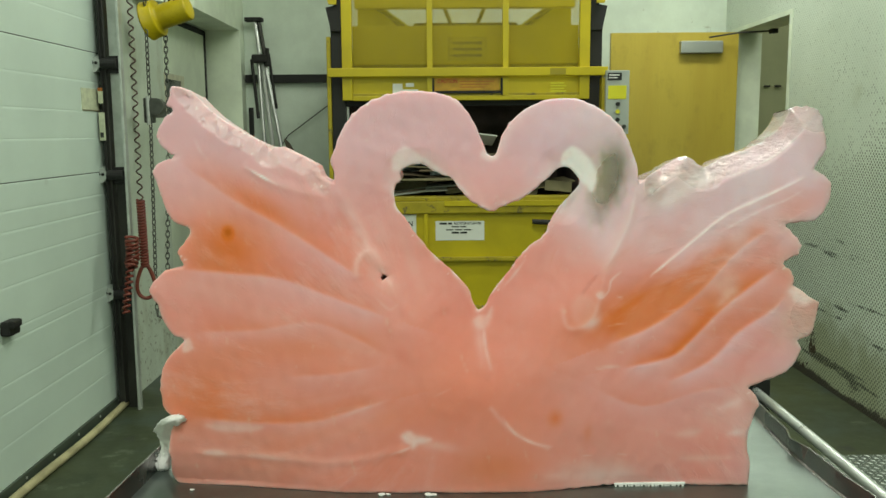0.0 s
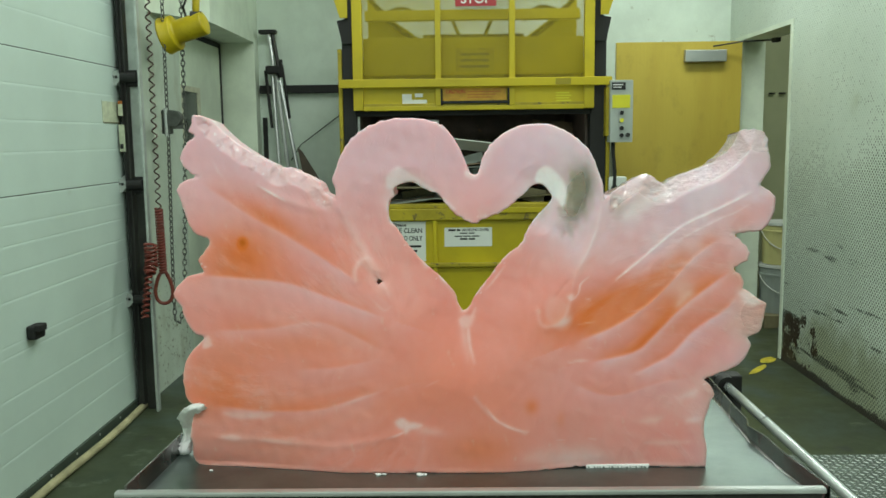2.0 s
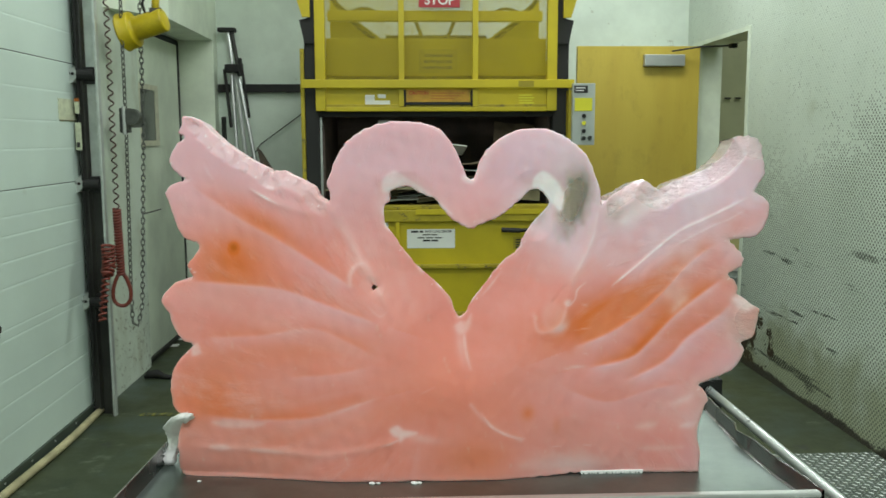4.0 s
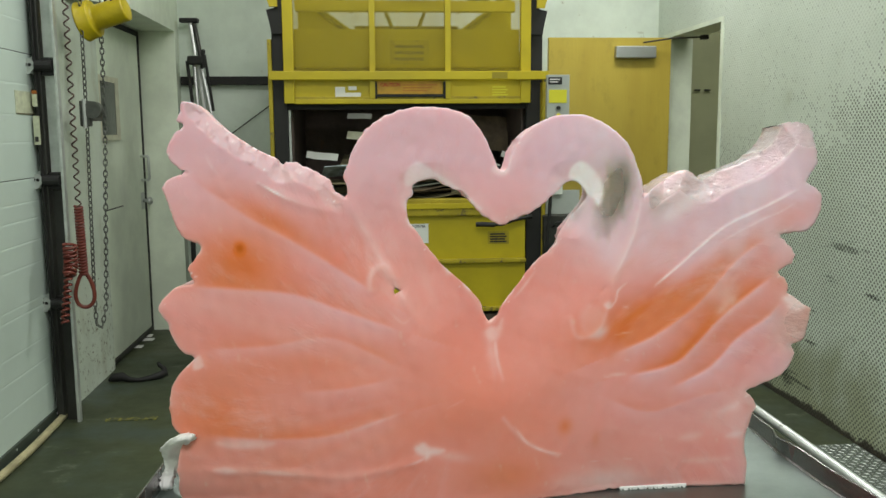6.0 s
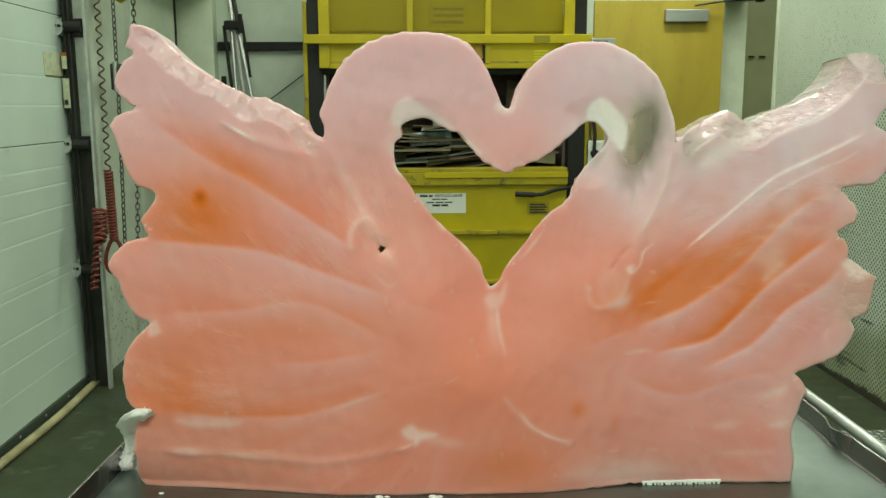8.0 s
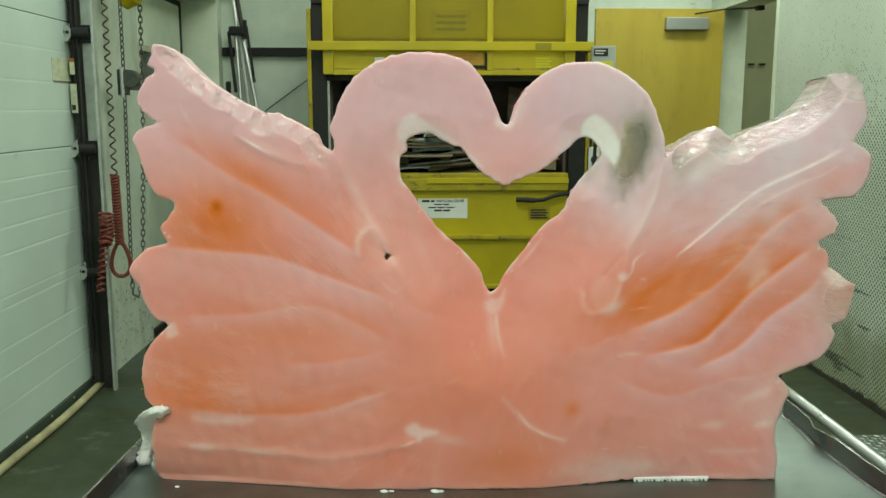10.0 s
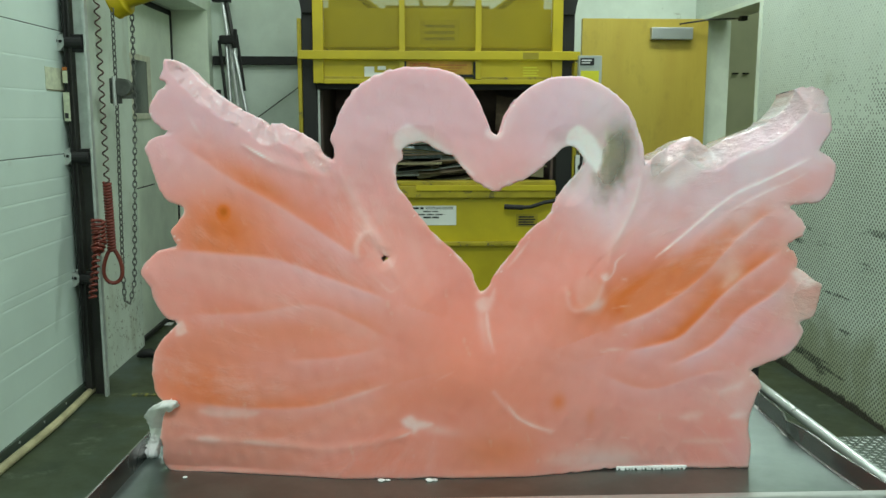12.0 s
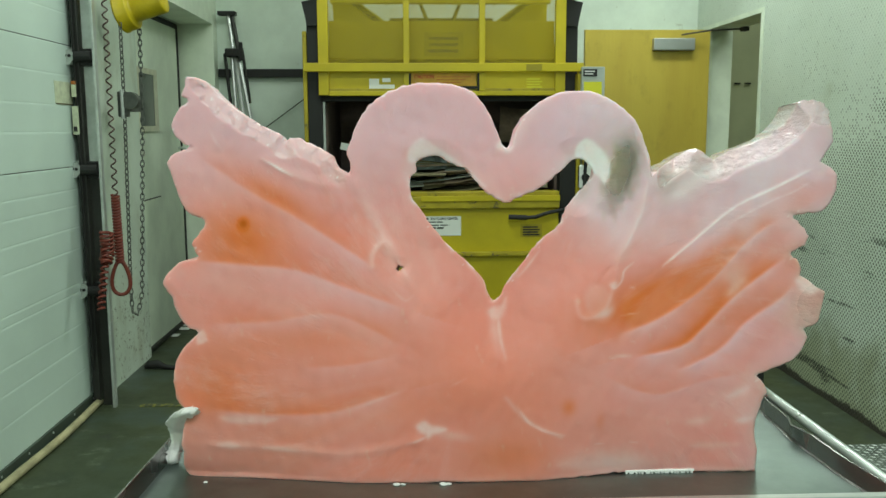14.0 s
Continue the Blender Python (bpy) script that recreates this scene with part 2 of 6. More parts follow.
WALL = surface("white_wall_paint", (0.63, 0.72, 0.63), 0.6, vary=0.14, scale=2.4, grain=75, bump=0.45, dirt=(0.36, 0.38, 0.29), dirt_at=0.63)
DIMPLED = dimpled_wall()
FLOOR = concrete_floor()
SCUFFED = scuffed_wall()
CEILING = surface("white_ceiling_paint", (0.75, 0.78, 0.73), 0.8, vary=0.08)
PANEL = surface("white_steel_door_paint", (0.56, 0.675, 0.615), 0.42, vary=0.07, scale=1.5, grain=200, bump=0.05, dirt=(0.48, 0.56, 0.50), dirt_at=0.66)
DOOR_PAINT = surface("pale_green_white_paint", (0.74, 0.82, 0.68), 0.5, vary=0.16, scale=2.5, grain=100, bump=0.08)
BLACK = surface("black_rubber_and_paint", (0.012, 0.012, 0.011), 0.7, vary=0.4, grain=80)
DARK_STEEL = surface("dirty_dark_steel", (0.05, 0.05, 0.045), 0.5, 0.5, vary=0.4, grain=60)
GALV = surface("galvanised_steel", (0.52, 0.56, 0.53), 0.42, 0.45, vary=0.18, scale=14, grain=90, bump=0.06)
STAINLESS = surface("brushed_stainless", (0.225, 0.27, 0.255), 0.42, 0.95, vary=0.25, scale=9, grain=140, bump=0.002)
RIM_STEEL = surface("scuffed_stainless", (0.26, 0.25, 0.245), 0.26, 1.0, vary=0.15, scale=8, grain=140, bump=0.0)
YELLOW = surface("yellow_machine_enamel", (0.53, 0.415, 0.006), 0.50, vary=0.16, scale=2.4, grain=90, bump=0.05, dirt=(0.36, 0.27, 0.02), dirt_at=0.70)
YELLOW_WORN = surface("scraped_yellow_enamel", (0.41, 0.32, 0.012), 0.52, vary=0.25, scale=6, grain=60, bump=0.12, dirt=(0.13, 0.10, 0.03), dirt_at=0.56)
YELLOW_LAMP = surface("yellow_lamp_enamel", (0.52, 0.40, 0.006), 0.42, vary=0.2, scale=9, grain=60, dirt=(0.30, 0.22, 0.02), dirt_at=0.64)
SEAL = surface("yellowed_vinyl_seal", (0.42, 0.38, 0.22), 0.6, vary=0.3, scale=8)
RAIL_STEEL = surface("satin_rail_steel", (0.56, 0.60, 0.58), 0.30, 0.6, vary=0.12, scale=9, bump=0.0)
CARDBOARD = surface("grey_brown_cardboard", (0.20, 0.15, 0.10), 0.85, vary=0.35, scale=9, grain=70)
PAPER = surface("white_paper", (0.78, 0.80, 0.76), 0.7, vary=0.05)
DARKBOX = surface("dark_chamber_steel", (0.13, 0.092, 0.075), 0.7, 0.0, vary=0.5, scale=4, dirt=(0.17, 0.10, 0.06), dirt_at=0.6)
RED = surface("red_coil_plastic", (0.17, 0.030, 0.018), 0.4, vary=0.25, scale=14)
BROWN_COIL = surface("brown_coil_plastic", (0.065, 0.032, 0.022), 0.45, vary=0.3, scale=14)
CAST_GREY = surface("dull_grey_cast_iron", (0.105, 0.115, 0.10), 0.55, 0.3, vary=0.3, scale=18)
CHAIN = surface("dull_zinc_chain", (0.16, 0.17, 0.15), 0.45, 0.8, vary=0.3, scale=20)
TOWEL = surface("white_terry_cloth", (0.88, 0.88, 0.87), 0.95, vary=0.12, scale=30, grain=220, bump=0.8)
WOOD = wood_veneer()
GREY_BOX = surface("grey_enamel_box", (0.42, 0.46, 0.43), 0.45, vary=0.10, scale=5)
SILVER = surface("aluminium_paint", (0.44, 0.46, 0.45), 0.40, 0.7, vary=0.1)
RED_SIGN = surface("red_sign_face", (0.42, 0.02, 0.025), 0.45, vary=0.08)
ORANGE_SIGN = surface("orange_label", (0.56, 0.30, 0.02), 0.5, vary=0.2, scale=20)
YELLOW_LABEL = surface("bright_yellow_label", (0.70, 0.66, 0.03), 0.5, vary=0.06)
INK = surface("black_ink", (0.02, 0.02, 0.02), 0.7, vary=0.1, bump=0)
RED_INK = surface("red_ink", (0.45, 0.03, 0.01), 0.6, vary=0.1, bump=0)
WHITE_INK = surface("white_ink", (0.80, 0.80, 0.78), 0.6, vary=0.04, bump=0)
BUCKET_WHITE = surface("white_bucket_plastic", (0.62, 0.64, 0.60), 0.4, vary=0.08)
BUCKET_GREY = surface("grey_bucket_plastic", (0.30, 0.34, 0.31), 0.45, vary=0.1)
BUCKET_YELLOW = surface("cream_yellow_bucket_plastic", (0.58, 0.54, 0.24), 0.4, vary=0.08)
TAN_BOX = surface("tan_wood_block", (0.20, 0.175, 0.095), 0.8, vary=0.25, scale=8)
MARKING = surface("worn_yellow_floor_paint", (0.62, 0.50, 0.04), 0.6, vary=0.25, scale=14, dirt=(0.07, 0.08, 0.05), dirt_at=0.60)
MARKING_FADED = surface("rubbed_off_yellow_paint", (0.24, 0.22, 0.04), 0.6, vary=0.3, scale=14, dirt=(0.05, 0.06, 0.03), dirt_at=0.44)
PLATE = surface("diamond_tread_steel", (0.15, 0.18, 0.155), 0.5, 0.35, vary=0.25, scale=7, grain=90)
LUG = surface("rubbed_tread_lugs", (0.46, 0.50, 0.47), 0.38, 0.45, vary=0.25, scale=9, grain=90)
MESH_YELLOW = surface("yellow_expanded_metal", (0.50, 0.39, 0.010), 0.5, vary=0.12, scale=3, grain=80, bump=0.0)
# the yellower light of the side room is put into this wall colour
CORRIDOR = surface("yellow_lit_corridor_paint", (0.44, 0.46, 0.29), 0.6, vary=0.12, scale=2, grain=80)
KICK = surface("dull_steel_kick_plate", (0.24, 0.26, 0.24), 0.42, 0.6, vary=0.15, scale=4, grain=120, stretch=(1, 1, 0.2))
FADED_INK = surface("faded_orange_ink", (0.50, 0.15, 0.02), 0.6, vary=0.2, bump=0)
GLASS_DARK = surface("dark_window_glass", (0.05, 0.06, 0.055), 0.08, vary=0.1, bump=0)
ICE = ice_dyed()
BRIGHT_TUBE = surface("bright_aluminium_tube", (0.55, 0.57, 0.56), 0.35, 0.6, vary=0.15, scale=9)
BOARD = surface("grey_brown_board", (0.13, 0.10, 0.075), 0.8, vary=0.3, scale=7)
MAGAZINE = surface("blue_white_glossy_paper", (0.42, 0.52, 0.56), 0.35, vary=0.6, scale=18)
FOOT_RAIL = surface("dull_green_foot_rail", (0.055, 0.075, 0.058), 0.5, vary=0.25, scale=5)
STICKER = surface("yellowed_paper_sticker", (0.56, 0.60, 0.43), 0.6, vary=0.2, scale=26)
TAPE = surface("cream_sticker", (0.62, 0.62, 0.47), 0.6, vary=0.15, scale=20)


# ---- mesh helpers ----
def finish(ob, smooth):
    for p in ob.data.polygons:
        p.use_smooth = smooth


def part(name, bm, material, parent=None, label="", smooth=False):
    me = bpy.data.meshes.new(name)
    bmesh.ops.recalc_face_normals(bm, faces=bm.faces)
    bm.to_mesh(me)
    bm.free()
    me.materials.append(material)
    ob = new(name, me)
    finish(ob, smooth)
    if parent:
        ob.parent = parent
    if label:
        tagged(ob, label)
    return ob


def empty(name, label, category, group="", kind=""):
    return tagged(new(name), label, category, group, kind)


def box(x0, x1, y0, y1, z0, z1, bevel=0.0, bm=None, turn=None):
    bm = bm or bmesh.new()
    m = Matrix.Translation(((x0 + x1) / 2, (y0 + y1) / 2, (z0 + z1) / 2))
    if turn:
        m = m @ turn
    g = bmesh.ops.create_cube(bm, size=1, matrix=m @ Matrix.Diagonal((x1 - x0, y1 - y0, z1 - z0, 1)))
    if bevel:
        edges = list({e for v in g["verts"] for e in v.link_edges})
        bmesh.ops.bevel(bm, geom=edges, offset=bevel, segments=2, profile=0.6, affect="EDGES")
    return bm


def rod(p0, p1, r, seg=12, bm=None, r1=None):
    bm = bm or bmesh.new()
    a, b = Vector(p0), Vector(p1)
    q = (b - a).to_track_quat("Z", "Y").to_matrix().to_4x4()
    bmesh.ops.create_cone(bm, cap_ends=True, segments=seg, radius1=r, radius2=r if r1 is None else r1, depth=(b - a).length,
                          matrix=Matrix.Translation((a + b) / 2) @ q)
    return bm


def sweep(points, r, seg=8, bm=None, close=False):
    """A round tube along a line of points; r is one radius or one for each point."""
    bm = bm or bmesh.new()
    pts = [Vector(p) for p in points]
    n = len(pts)
    rings, up = [], None
    for i, p in enumerate(pts):
        d = (pts[(i + 1) % n] - pts[i - 1]) if close or 0 < i < n - 1 else (pts[min(i + 1, n - 1)] - pts[max(i - 1, 0)])
        d.normalize()
        if up is None:
            up = d.orthogonal().normalized()
        up = (up - d * up.dot(d)).normalized()
        side = d.cross(up)
        rad = r[i] if hasattr(r, "__len__") else r
        rings.append([bm.verts.new(p + (up * math.cos(k * 2 * math.pi / seg) + side * math.sin(k * 2 * math.pi / seg)) * rad) for k in range(seg)])
    for i in range(n if close else n - 1):
        a, b = rings[i], rings[(i + 1) % n]
        for k in range(seg):
            bm.faces.new((a[k], a[(k + 1) % seg], b[(k + 1) % seg], b[k]))
    if not close:
        bm.faces.new(rings[0])
        bm.faces.new(list(reversed(rings[-1])))
    return bm


def prism(points, y0, y1, bm=None):
    """A flat plate: an outline in x and z, from y0 to y1."""
    bm = bm or bmesh.new()
    a, c = [bm.verts.new((x, y0, z)) for x, z in points], [bm.verts.new((x, y1, z)) for x, z in points]
    bm.faces.new(a)
    bm.faces.new(list(reversed(c)))
    for k in range(len(points)):
        bm.faces.new((a[k], c[k], c[(k + 1) % len(points)], a[(k + 1) % len(points)]))
    return bm


def lathe(profile, m, seg=24, bm=None):
    """A turned body: (radius, height) rings about the local z axis of m."""
    bm = bm or bmesh.new()
    rings = [[bm.verts.new(m @ Vector((r * math.cos(a), r * math.sin(a), h))) for a in [k * 2 * math.pi / seg for k in range(seg)]] for r, h in profile]
    for a, b in zip(rings, rings[1:]):
        for k in range(seg):
            bm.faces.new((a[k], a[(k + 1) % seg], b[(k + 1) % seg], b[k]))
    bm.faces.new(list(reversed(rings[0])))
    bm.faces.new(rings[-1])
    return bm


def lettering(name, words, size, m, material, parent, width=None):
    """Words of the built-in font as a thin mesh, centred at m, facing m's z."""
    cu = bpy.data.curves.new(name, "FONT")
    cu.body, cu.size, cu.align_x, cu.align_y, cu.extrude = words, size, "CENTER", "CENTER", 0.0006
    cu.offset = size * 0.016   # a heavier face
    tmp = new("tmp_text", cu)
    bpy.context.view_layer.update()
    me = bpy.data.meshes.new_from_object(tmp.evaluated_get(bpy.context.evaluated_depsgraph_get()))
    bpy.data.objects.remove(tmp)
    w = max(v.co.x for v in me.vertices) - min(v.co.x for v in me.vertices)
    me.transform(m @ Matrix.Diagonal(((width / w) if width else 1, 1, 1, 1)))
    me.materials.clear()
    me.materials.append(material)
    ob = new(name, me)
    ob.parent = parent
    return ob


FACE = pose(0, 0, 0, 90, 0, 0)   # turns a flat thing that faces up to face the viewer, towards -y


def setting(name, bm, material, label, category):
    return tagged(part(name, bm, material), label, category, kind="structure")


# ---- the room ----
LEFT, RIGHT, BACK, TOP, REAR = -1.43, 2.42, 6.75, 3.70, -3.2
setting("floor", box(-1.9, 4.3, REAR - 0.2, 8.0, -0.15, 0.0), FLOOR, "dark green-grey worn painted concrete floor", "floor")
setting("ceiling", box(-1.9, 4.3, REAR - 0.2, 8.0, TOP, TOP + 0.15), CEILING, "plain white painted ceiling", "ceiling")
setting("wall_back", box(-1.70, RIGHT, BACK, BACK + 0.2, 0, TOP), WALL, "white painted concrete back wall", "wall")
setting("wall_rear", box(-1.70, RIGHT, REAR - 0.2, REAR, 0, TOP), WALL, "white painted wall behind the cart", "wall")
b = box(RIGHT, RIGHT + 0.20, REAR, 5.51, 0, TOP)
box(RIGHT, RIGHT + 0.20, 5.51, 6.62, 2.17, TOP, bm=b)
box(RIGHT, RIGHT + 0.20, 6.62, BACK + 0.2, 0, TOP, bm=b)
setting("wall_right", b, DIMPLED, "white dimpled panel wall, scraped and rusty low down", "wall")
b = box(LEFT - 0.27, LEFT, 4.80, 5.54, 0, TOP)
box(LEFT - 0.27, LEFT, 5.54, BACK, 2.19, TOP, bm=b)
box(LEFT - 0.27, LEFT, 1.30, 4.80, 2.9, TOP, bm=b)
box(LEFT - 0.27, LEFT, REAR, 1.30, 0, TOP, bm=b)
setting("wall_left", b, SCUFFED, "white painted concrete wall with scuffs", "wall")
b = box(LEFT - 0.27, -1.20, 6.62, BACK, 0, 2.19)
plan = [(LEFT, 4.98), (-1.20, 5.46), (-1.20, BACK), (LEFT, BACK)]
low, high = [b.verts.new((x, y, 2.19)) for x, y in plan], [b.verts.new((x, y, TOP)) for x, y in plan]
b.faces.new(low)
b.faces.new(list(reversed(high)))
for k in range(4):
    b.faces.new((low[k], high[k], high[(k + 1) % 4], low[(k + 1) % 4]))
setting("trim", b, DOOR_PAINT, "pale painted deep surround of the side door", "door surround")
b = box(RIGHT + 0.20, 4.2, 7.0, 7.2, 0, TOP)
box(4.1, 4.3, 4.0, 7.0, 0, TOP, bm=b)
box(RIGHT + 0.20, 4.2, 3.8, 4.0, 0, TOP, bm=b)
setting("wall_corridor", b, CORRIDOR, "plain painted walls of the room beyond the doorway", "wall")

for lx, ly, watts in LAMPS:
    fl = empty("ceiling_light", "white fluorescent ceiling fixture", "ceiling light", "ceiling lights")
    fl.location = (lx, ly, 3.62)
    part("housing", box(-0.65, 0.65, -0.30, 0.30, 0.0, 0.08, 0.01), CEILING, fl)

# side door in its deep recess
door = empty("door_1", "pale green-white steel side door with a small window, shut", "door", kind="structure")
part("leaf", box(-1.505, -1.46, 5.56, 6.585, 0.02, 2.15, 0.003), DOOR_PAINT, door)
part("gap", box(-1.49, -1.455, 6.585, 6.62, 0.0, 2.17), BLACK, door, "dark gap along the latch side")
part("top_gap", box(-1.49, -1.455, 5.56, 6.615, 2.152, 2.185), BLACK, door)
b = box(-1.462, -1.448, 5.60, 5.635, 1.455, 1.785)
for y0, y1, z0, z1 in ((5.96, 6.02, 1.455, 1.785), (5.60, 6.02, 1.785, 1.82), (5.60, 6.02, 1.42, 1.455)):
    box(-1.462, -1.448, y0, y1, z0, z1, bm=b)
part("window_frame", b, TAPE, door, "cream painted window frame")
part("pane", box(-1.459, -1.454, 5.63, 5.97, 1.45, 1.79), GLASS_DARK, door, "dark glass pane")
part("pull_handle", sweep([(-1.462, 6.52, 1.13), (-1.41, 6.52, 1.13), (-1.405, 6.52, 1.14), (-1.405, 6.52, 1.29), (-1.41, 6.52, 1.30), (-1.462, 6.52, 1.30)], 0.009, 8), GALV, door, "worn steel pull handle", smooth=True)
part("knob", lathe([(0.012, 0.0), (0.012, 0.03), (0.027, 0.04), (0.029, 0.055), (0.02, 0.068)], pose(-1.462, 6.52, 0.98, 0, 90, 0), 20), GALV, door, "round steel knob", smooth=True)
part("latch_plate", box(-1.462, -1.457, 6.48, 6.57, 0.92, 1.04, 0.001), GALV, door)
part("scrape", box(-1.4606, -1.4585, 5.60, 6.02, 0.982, 0.990), DARK_STEEL, door, "dark scrape across the door")
part("sweep_strip", box(-1.46, -1.445, 5.57, 6.58, 0.012, 0.04), DARK_STEEL, door)

# wooden door, swung open before the back wall
door = empty("door_2", "open birch-veneer wooden door with a closer", "door", kind="structure")
part("leaf", box(1.497, 2.412, 6.44, 6.485, 0.015, 2.134, 0.003), WOOD, door)
part("kick_plate", box(1.515, 2.385, 6.434, 6.4385, 0.03, 0.86, 0.001), KICK, door, "dull steel kick plate")
cl = part("closer_body", box(1.985, 2.285, 6.385, 6.438, 1.985, 2.07, 0.006), SILVER, door, "grey metal door closer")
part("arm", rod((2.19, 6.41, 2.095), (2.385, 6.34, 2.12), 0.006, bm=rod((2.385, 6.34, 2.12), (2.54, 6.15, 2.108), 0.006)), DARK_STEEL, cl)
part("arm_shoe", box(2.525, 2.57, 6.12, 6.18, 2.092, 2.122, 0.004), BLACK, cl)
b = box(2.415, 2.47, 6.55, 6.615, 0, 2.17, 0.004)
box(2.47, 2.632, 6.585, 6.617, 0, 2.14, bm=b)
box(2.415, 2.62, 5.515, 5.56, 0, 2.17, 0.004, bm=b)
box(2.415, 2.62, 5.56, 6.55, 2.14, 2.17, bm=b)
setting("door_frame", b, DOOR_PAINT, "pale painted steel frame of the doorway", "door frame")

# overhead door
door = empty("overhead_door", "white ribbed sectional overhead door, shut, with black step handles", "overhead door", kind="structure")
RIBS = [0.0, 0.218, 0.348, 0.458, 0.622, 0.666, 0.841, 0.95, 1.058, 1.14, 1.251, 1.425, 1.554, 1.70, 1.846, 2.0, 2.16, 2.32, 2.455, 2.62, 2.80, 3.0]
for z0, z1 in zip(RIBS, RIBS[1:]):
    proud = 0.0013 if z1 - z0 > 0.06 else 0.0010
    part("panel", prism([(-1.50, z0), (-1.4612, z0), (-1.4606, z0 + 0.004), (-1.4612 + proud, z1 - 0.0100), (-1.4612 + proud * 0.75, z1 - 0.0060), (-1.4612, z1), (-1.50, z1)], 1.34, 4.655), PANEL, door)
part("core", box(-1.52, -1.4985, 1.34, 4.655, 0.0, 3.0), PANEL, door)
for z in (1.251, 1.846):
    part("joint", box(-1.49, -1.4607, 1.34, 4.655, z - 0.0018, z + 0.0018), BLACK, door)
for y in (3.508, 3.108):
    h = part("step_handle", box(-1.462, -1.42, y - 0.045, y + 0.045, 0.655, 0.715, 0.012), BLACK, door, "black plastic step handle")
    part("grip", box(-1.425, -1.40, y - 0.05, y + 0.02, 0.69, 0.72, 0.008), BLACK, h)
part("bottom_rail", box(-1.50, -1.449, 1.34, 4.655, 0.0, 0.058, 0.003), FOOT_RAIL, door, "dark green foot rail with screw heads")
for k in range(13):
    part("screw", rod((-1.450, 1.52 + 0.255 * k, 0.038), (-1.4465, 1.52 + 0.255 * k, 0.038), 0.0060, 8), GALV, door)
tagged(part("door_sticker", box(-1.4615, -1.4575, 4.37, 4.585, 1.562, 1.665), STICKER, door), "yellowed paper sticker")
part("sticker_edge", box(-1.4615, -1.4570, 4.38, 4.585, 1.556, 1.561), TAN_BOX, door, "curled brown edge of the sticker")
tagged(part("weather_seal", sweep([(-1.414 + 0.008 * math.sin(y * 5), y, 0.019) for y in [1.4 + 0.1 * k for k in range(33)]], 0.019, 10), SEAL, smooth=True),
       "long yellowed vinyl tube along the foot of the overhead door", "door seal", kind="structure")

track = empty("door_track", "galvanised vertical track of the overhead door, dirty and dark low down", "door track", kind="structure")
part("jamb_seal", box(-1.50, -1.44, 4.66, 4.79, 0.0, 3.2), BLACK, track, "black rubber jamb seal")
part("channel", box(-1.44, -1.405, 4.56, 4.80, 0.0, 3.2, 0.003), DARK_STEEL, track)
part("guide", box(-1.395, -1.335, 4.585, 4.60, 1.26, 3.2), GALV, track, "bright galvanised guide")
part("guide_foot", box(-1.395, -1.335, 4.585, 4.60, 0.0, 1.26), DARK_STEEL, track, "blackened lower guide")
part("flange", box(-1.334, -1.320, 4.535, 4.572, 0.0, 3.2, 0.002), GALV, track)
for k, x in enumerate((-1.425, -1.405)):
    part("cable", rod((x, 4.55, 0.2), (x, 4.55, 3.2), 0.004, 6), DARK_STEEL if k else BLACK, track)
for z in (0.62, 1.235, 1.79, 2.35):
    hg = part("roller_bracket", box(-1.458, -1.425, 4.57, 4.655, z - 0.04, z + 0.045, 0.008), GALV, track, "steel roller bracket")
    part("roller", rod((-1.42, 4.54, z), (-1.34, 4.54, z), 0.026), BLACK, hg)
    pl = part("hinge_plate", prism([(-1.476, z + 0.030), (-1.445, z + 0.034), (-1.412, z + 0.004), (-1.446, z - 0.038), (-1.476, z - 0.046)], 4.536, 4.542), GALV, hg, "pierced steel plate")
    for bx, bz in ((-1.464, 0.006), (-1.444, 0.004)):
        part("bolt", rod((bx, 4.531, z + bz), (bx, 4.537, z + bz), 0.0080, 8), BLACK, pl)
    part("stem", box(-1.40, -1.335, 4.555, 4.59, z - 0.045, z + 0.04, 0.006), BLACK, hg)
part("warning_label", box(-1.449, -1.420, 4.540, 4.546, 1.41, 1.55), STICKER, track)
part("warning_label", box(-1.446, -1.424, 4.540, 4.546, 1.595, 1.655), STICKER, track)
part("label_stripe", box(-1.446, -1.424, 4.539, 4.5455, 1.656, 1.672), FADED_INK, track)
part("print", box(-1.445, -1.428, 4.538, 4.5397, 1.425, 1.450), INK, track)


# ---- the ice sculpture ----
# outlines in millimetres from the middle of the foot, x to the right, z up
BASE_LEFT = [(348, -7), (300, -7), (268, -6), (230, -5), (173, -5), (149, -6), (114, -7), (80, -7), (-45, -7), (-215, -7), (-296, -7), (-365, -7), (-369, 29), (-367, 51), (-361, 72), (-347, 89)]
WING_LEFT = [(-347, 83), (-362, 90), (-370, 104), (-371, 128), (-367, 150), (-356, 167), (-338, 185), (-351, 190), (-360, 202), (-366, 216), (-368, 227), (-377, 239), (-378, 247), (-371, 257), (-357, 269), (-335, 274), (-339, 282), (-342, 290), (-338, 298), (-327, 311), (-327, 320), (-342, 325), (-350, 334), (-357, 353), (-362, 372), (-367, 385), (-363, 393), (-353, 399), (-337, 403), (-346, 407), (-355, 416), (-360, 426), (-358, 435), (-350, 448), (-339, 457), (-347, 463), (-343, 472), (-340, 484), (-329, 483), (-318, 479)]
WING_LEFT_TOP = [(-318, 479), (-311, 471), (-296, 456), (-281, 445), (-262, 432), (-243, 422), (-234, 418), (-230, 409), (-225, 414), (-215, 414), (-203, 409), (-187, 401), (-174, 392), (-168, 379), (-155, 371)]
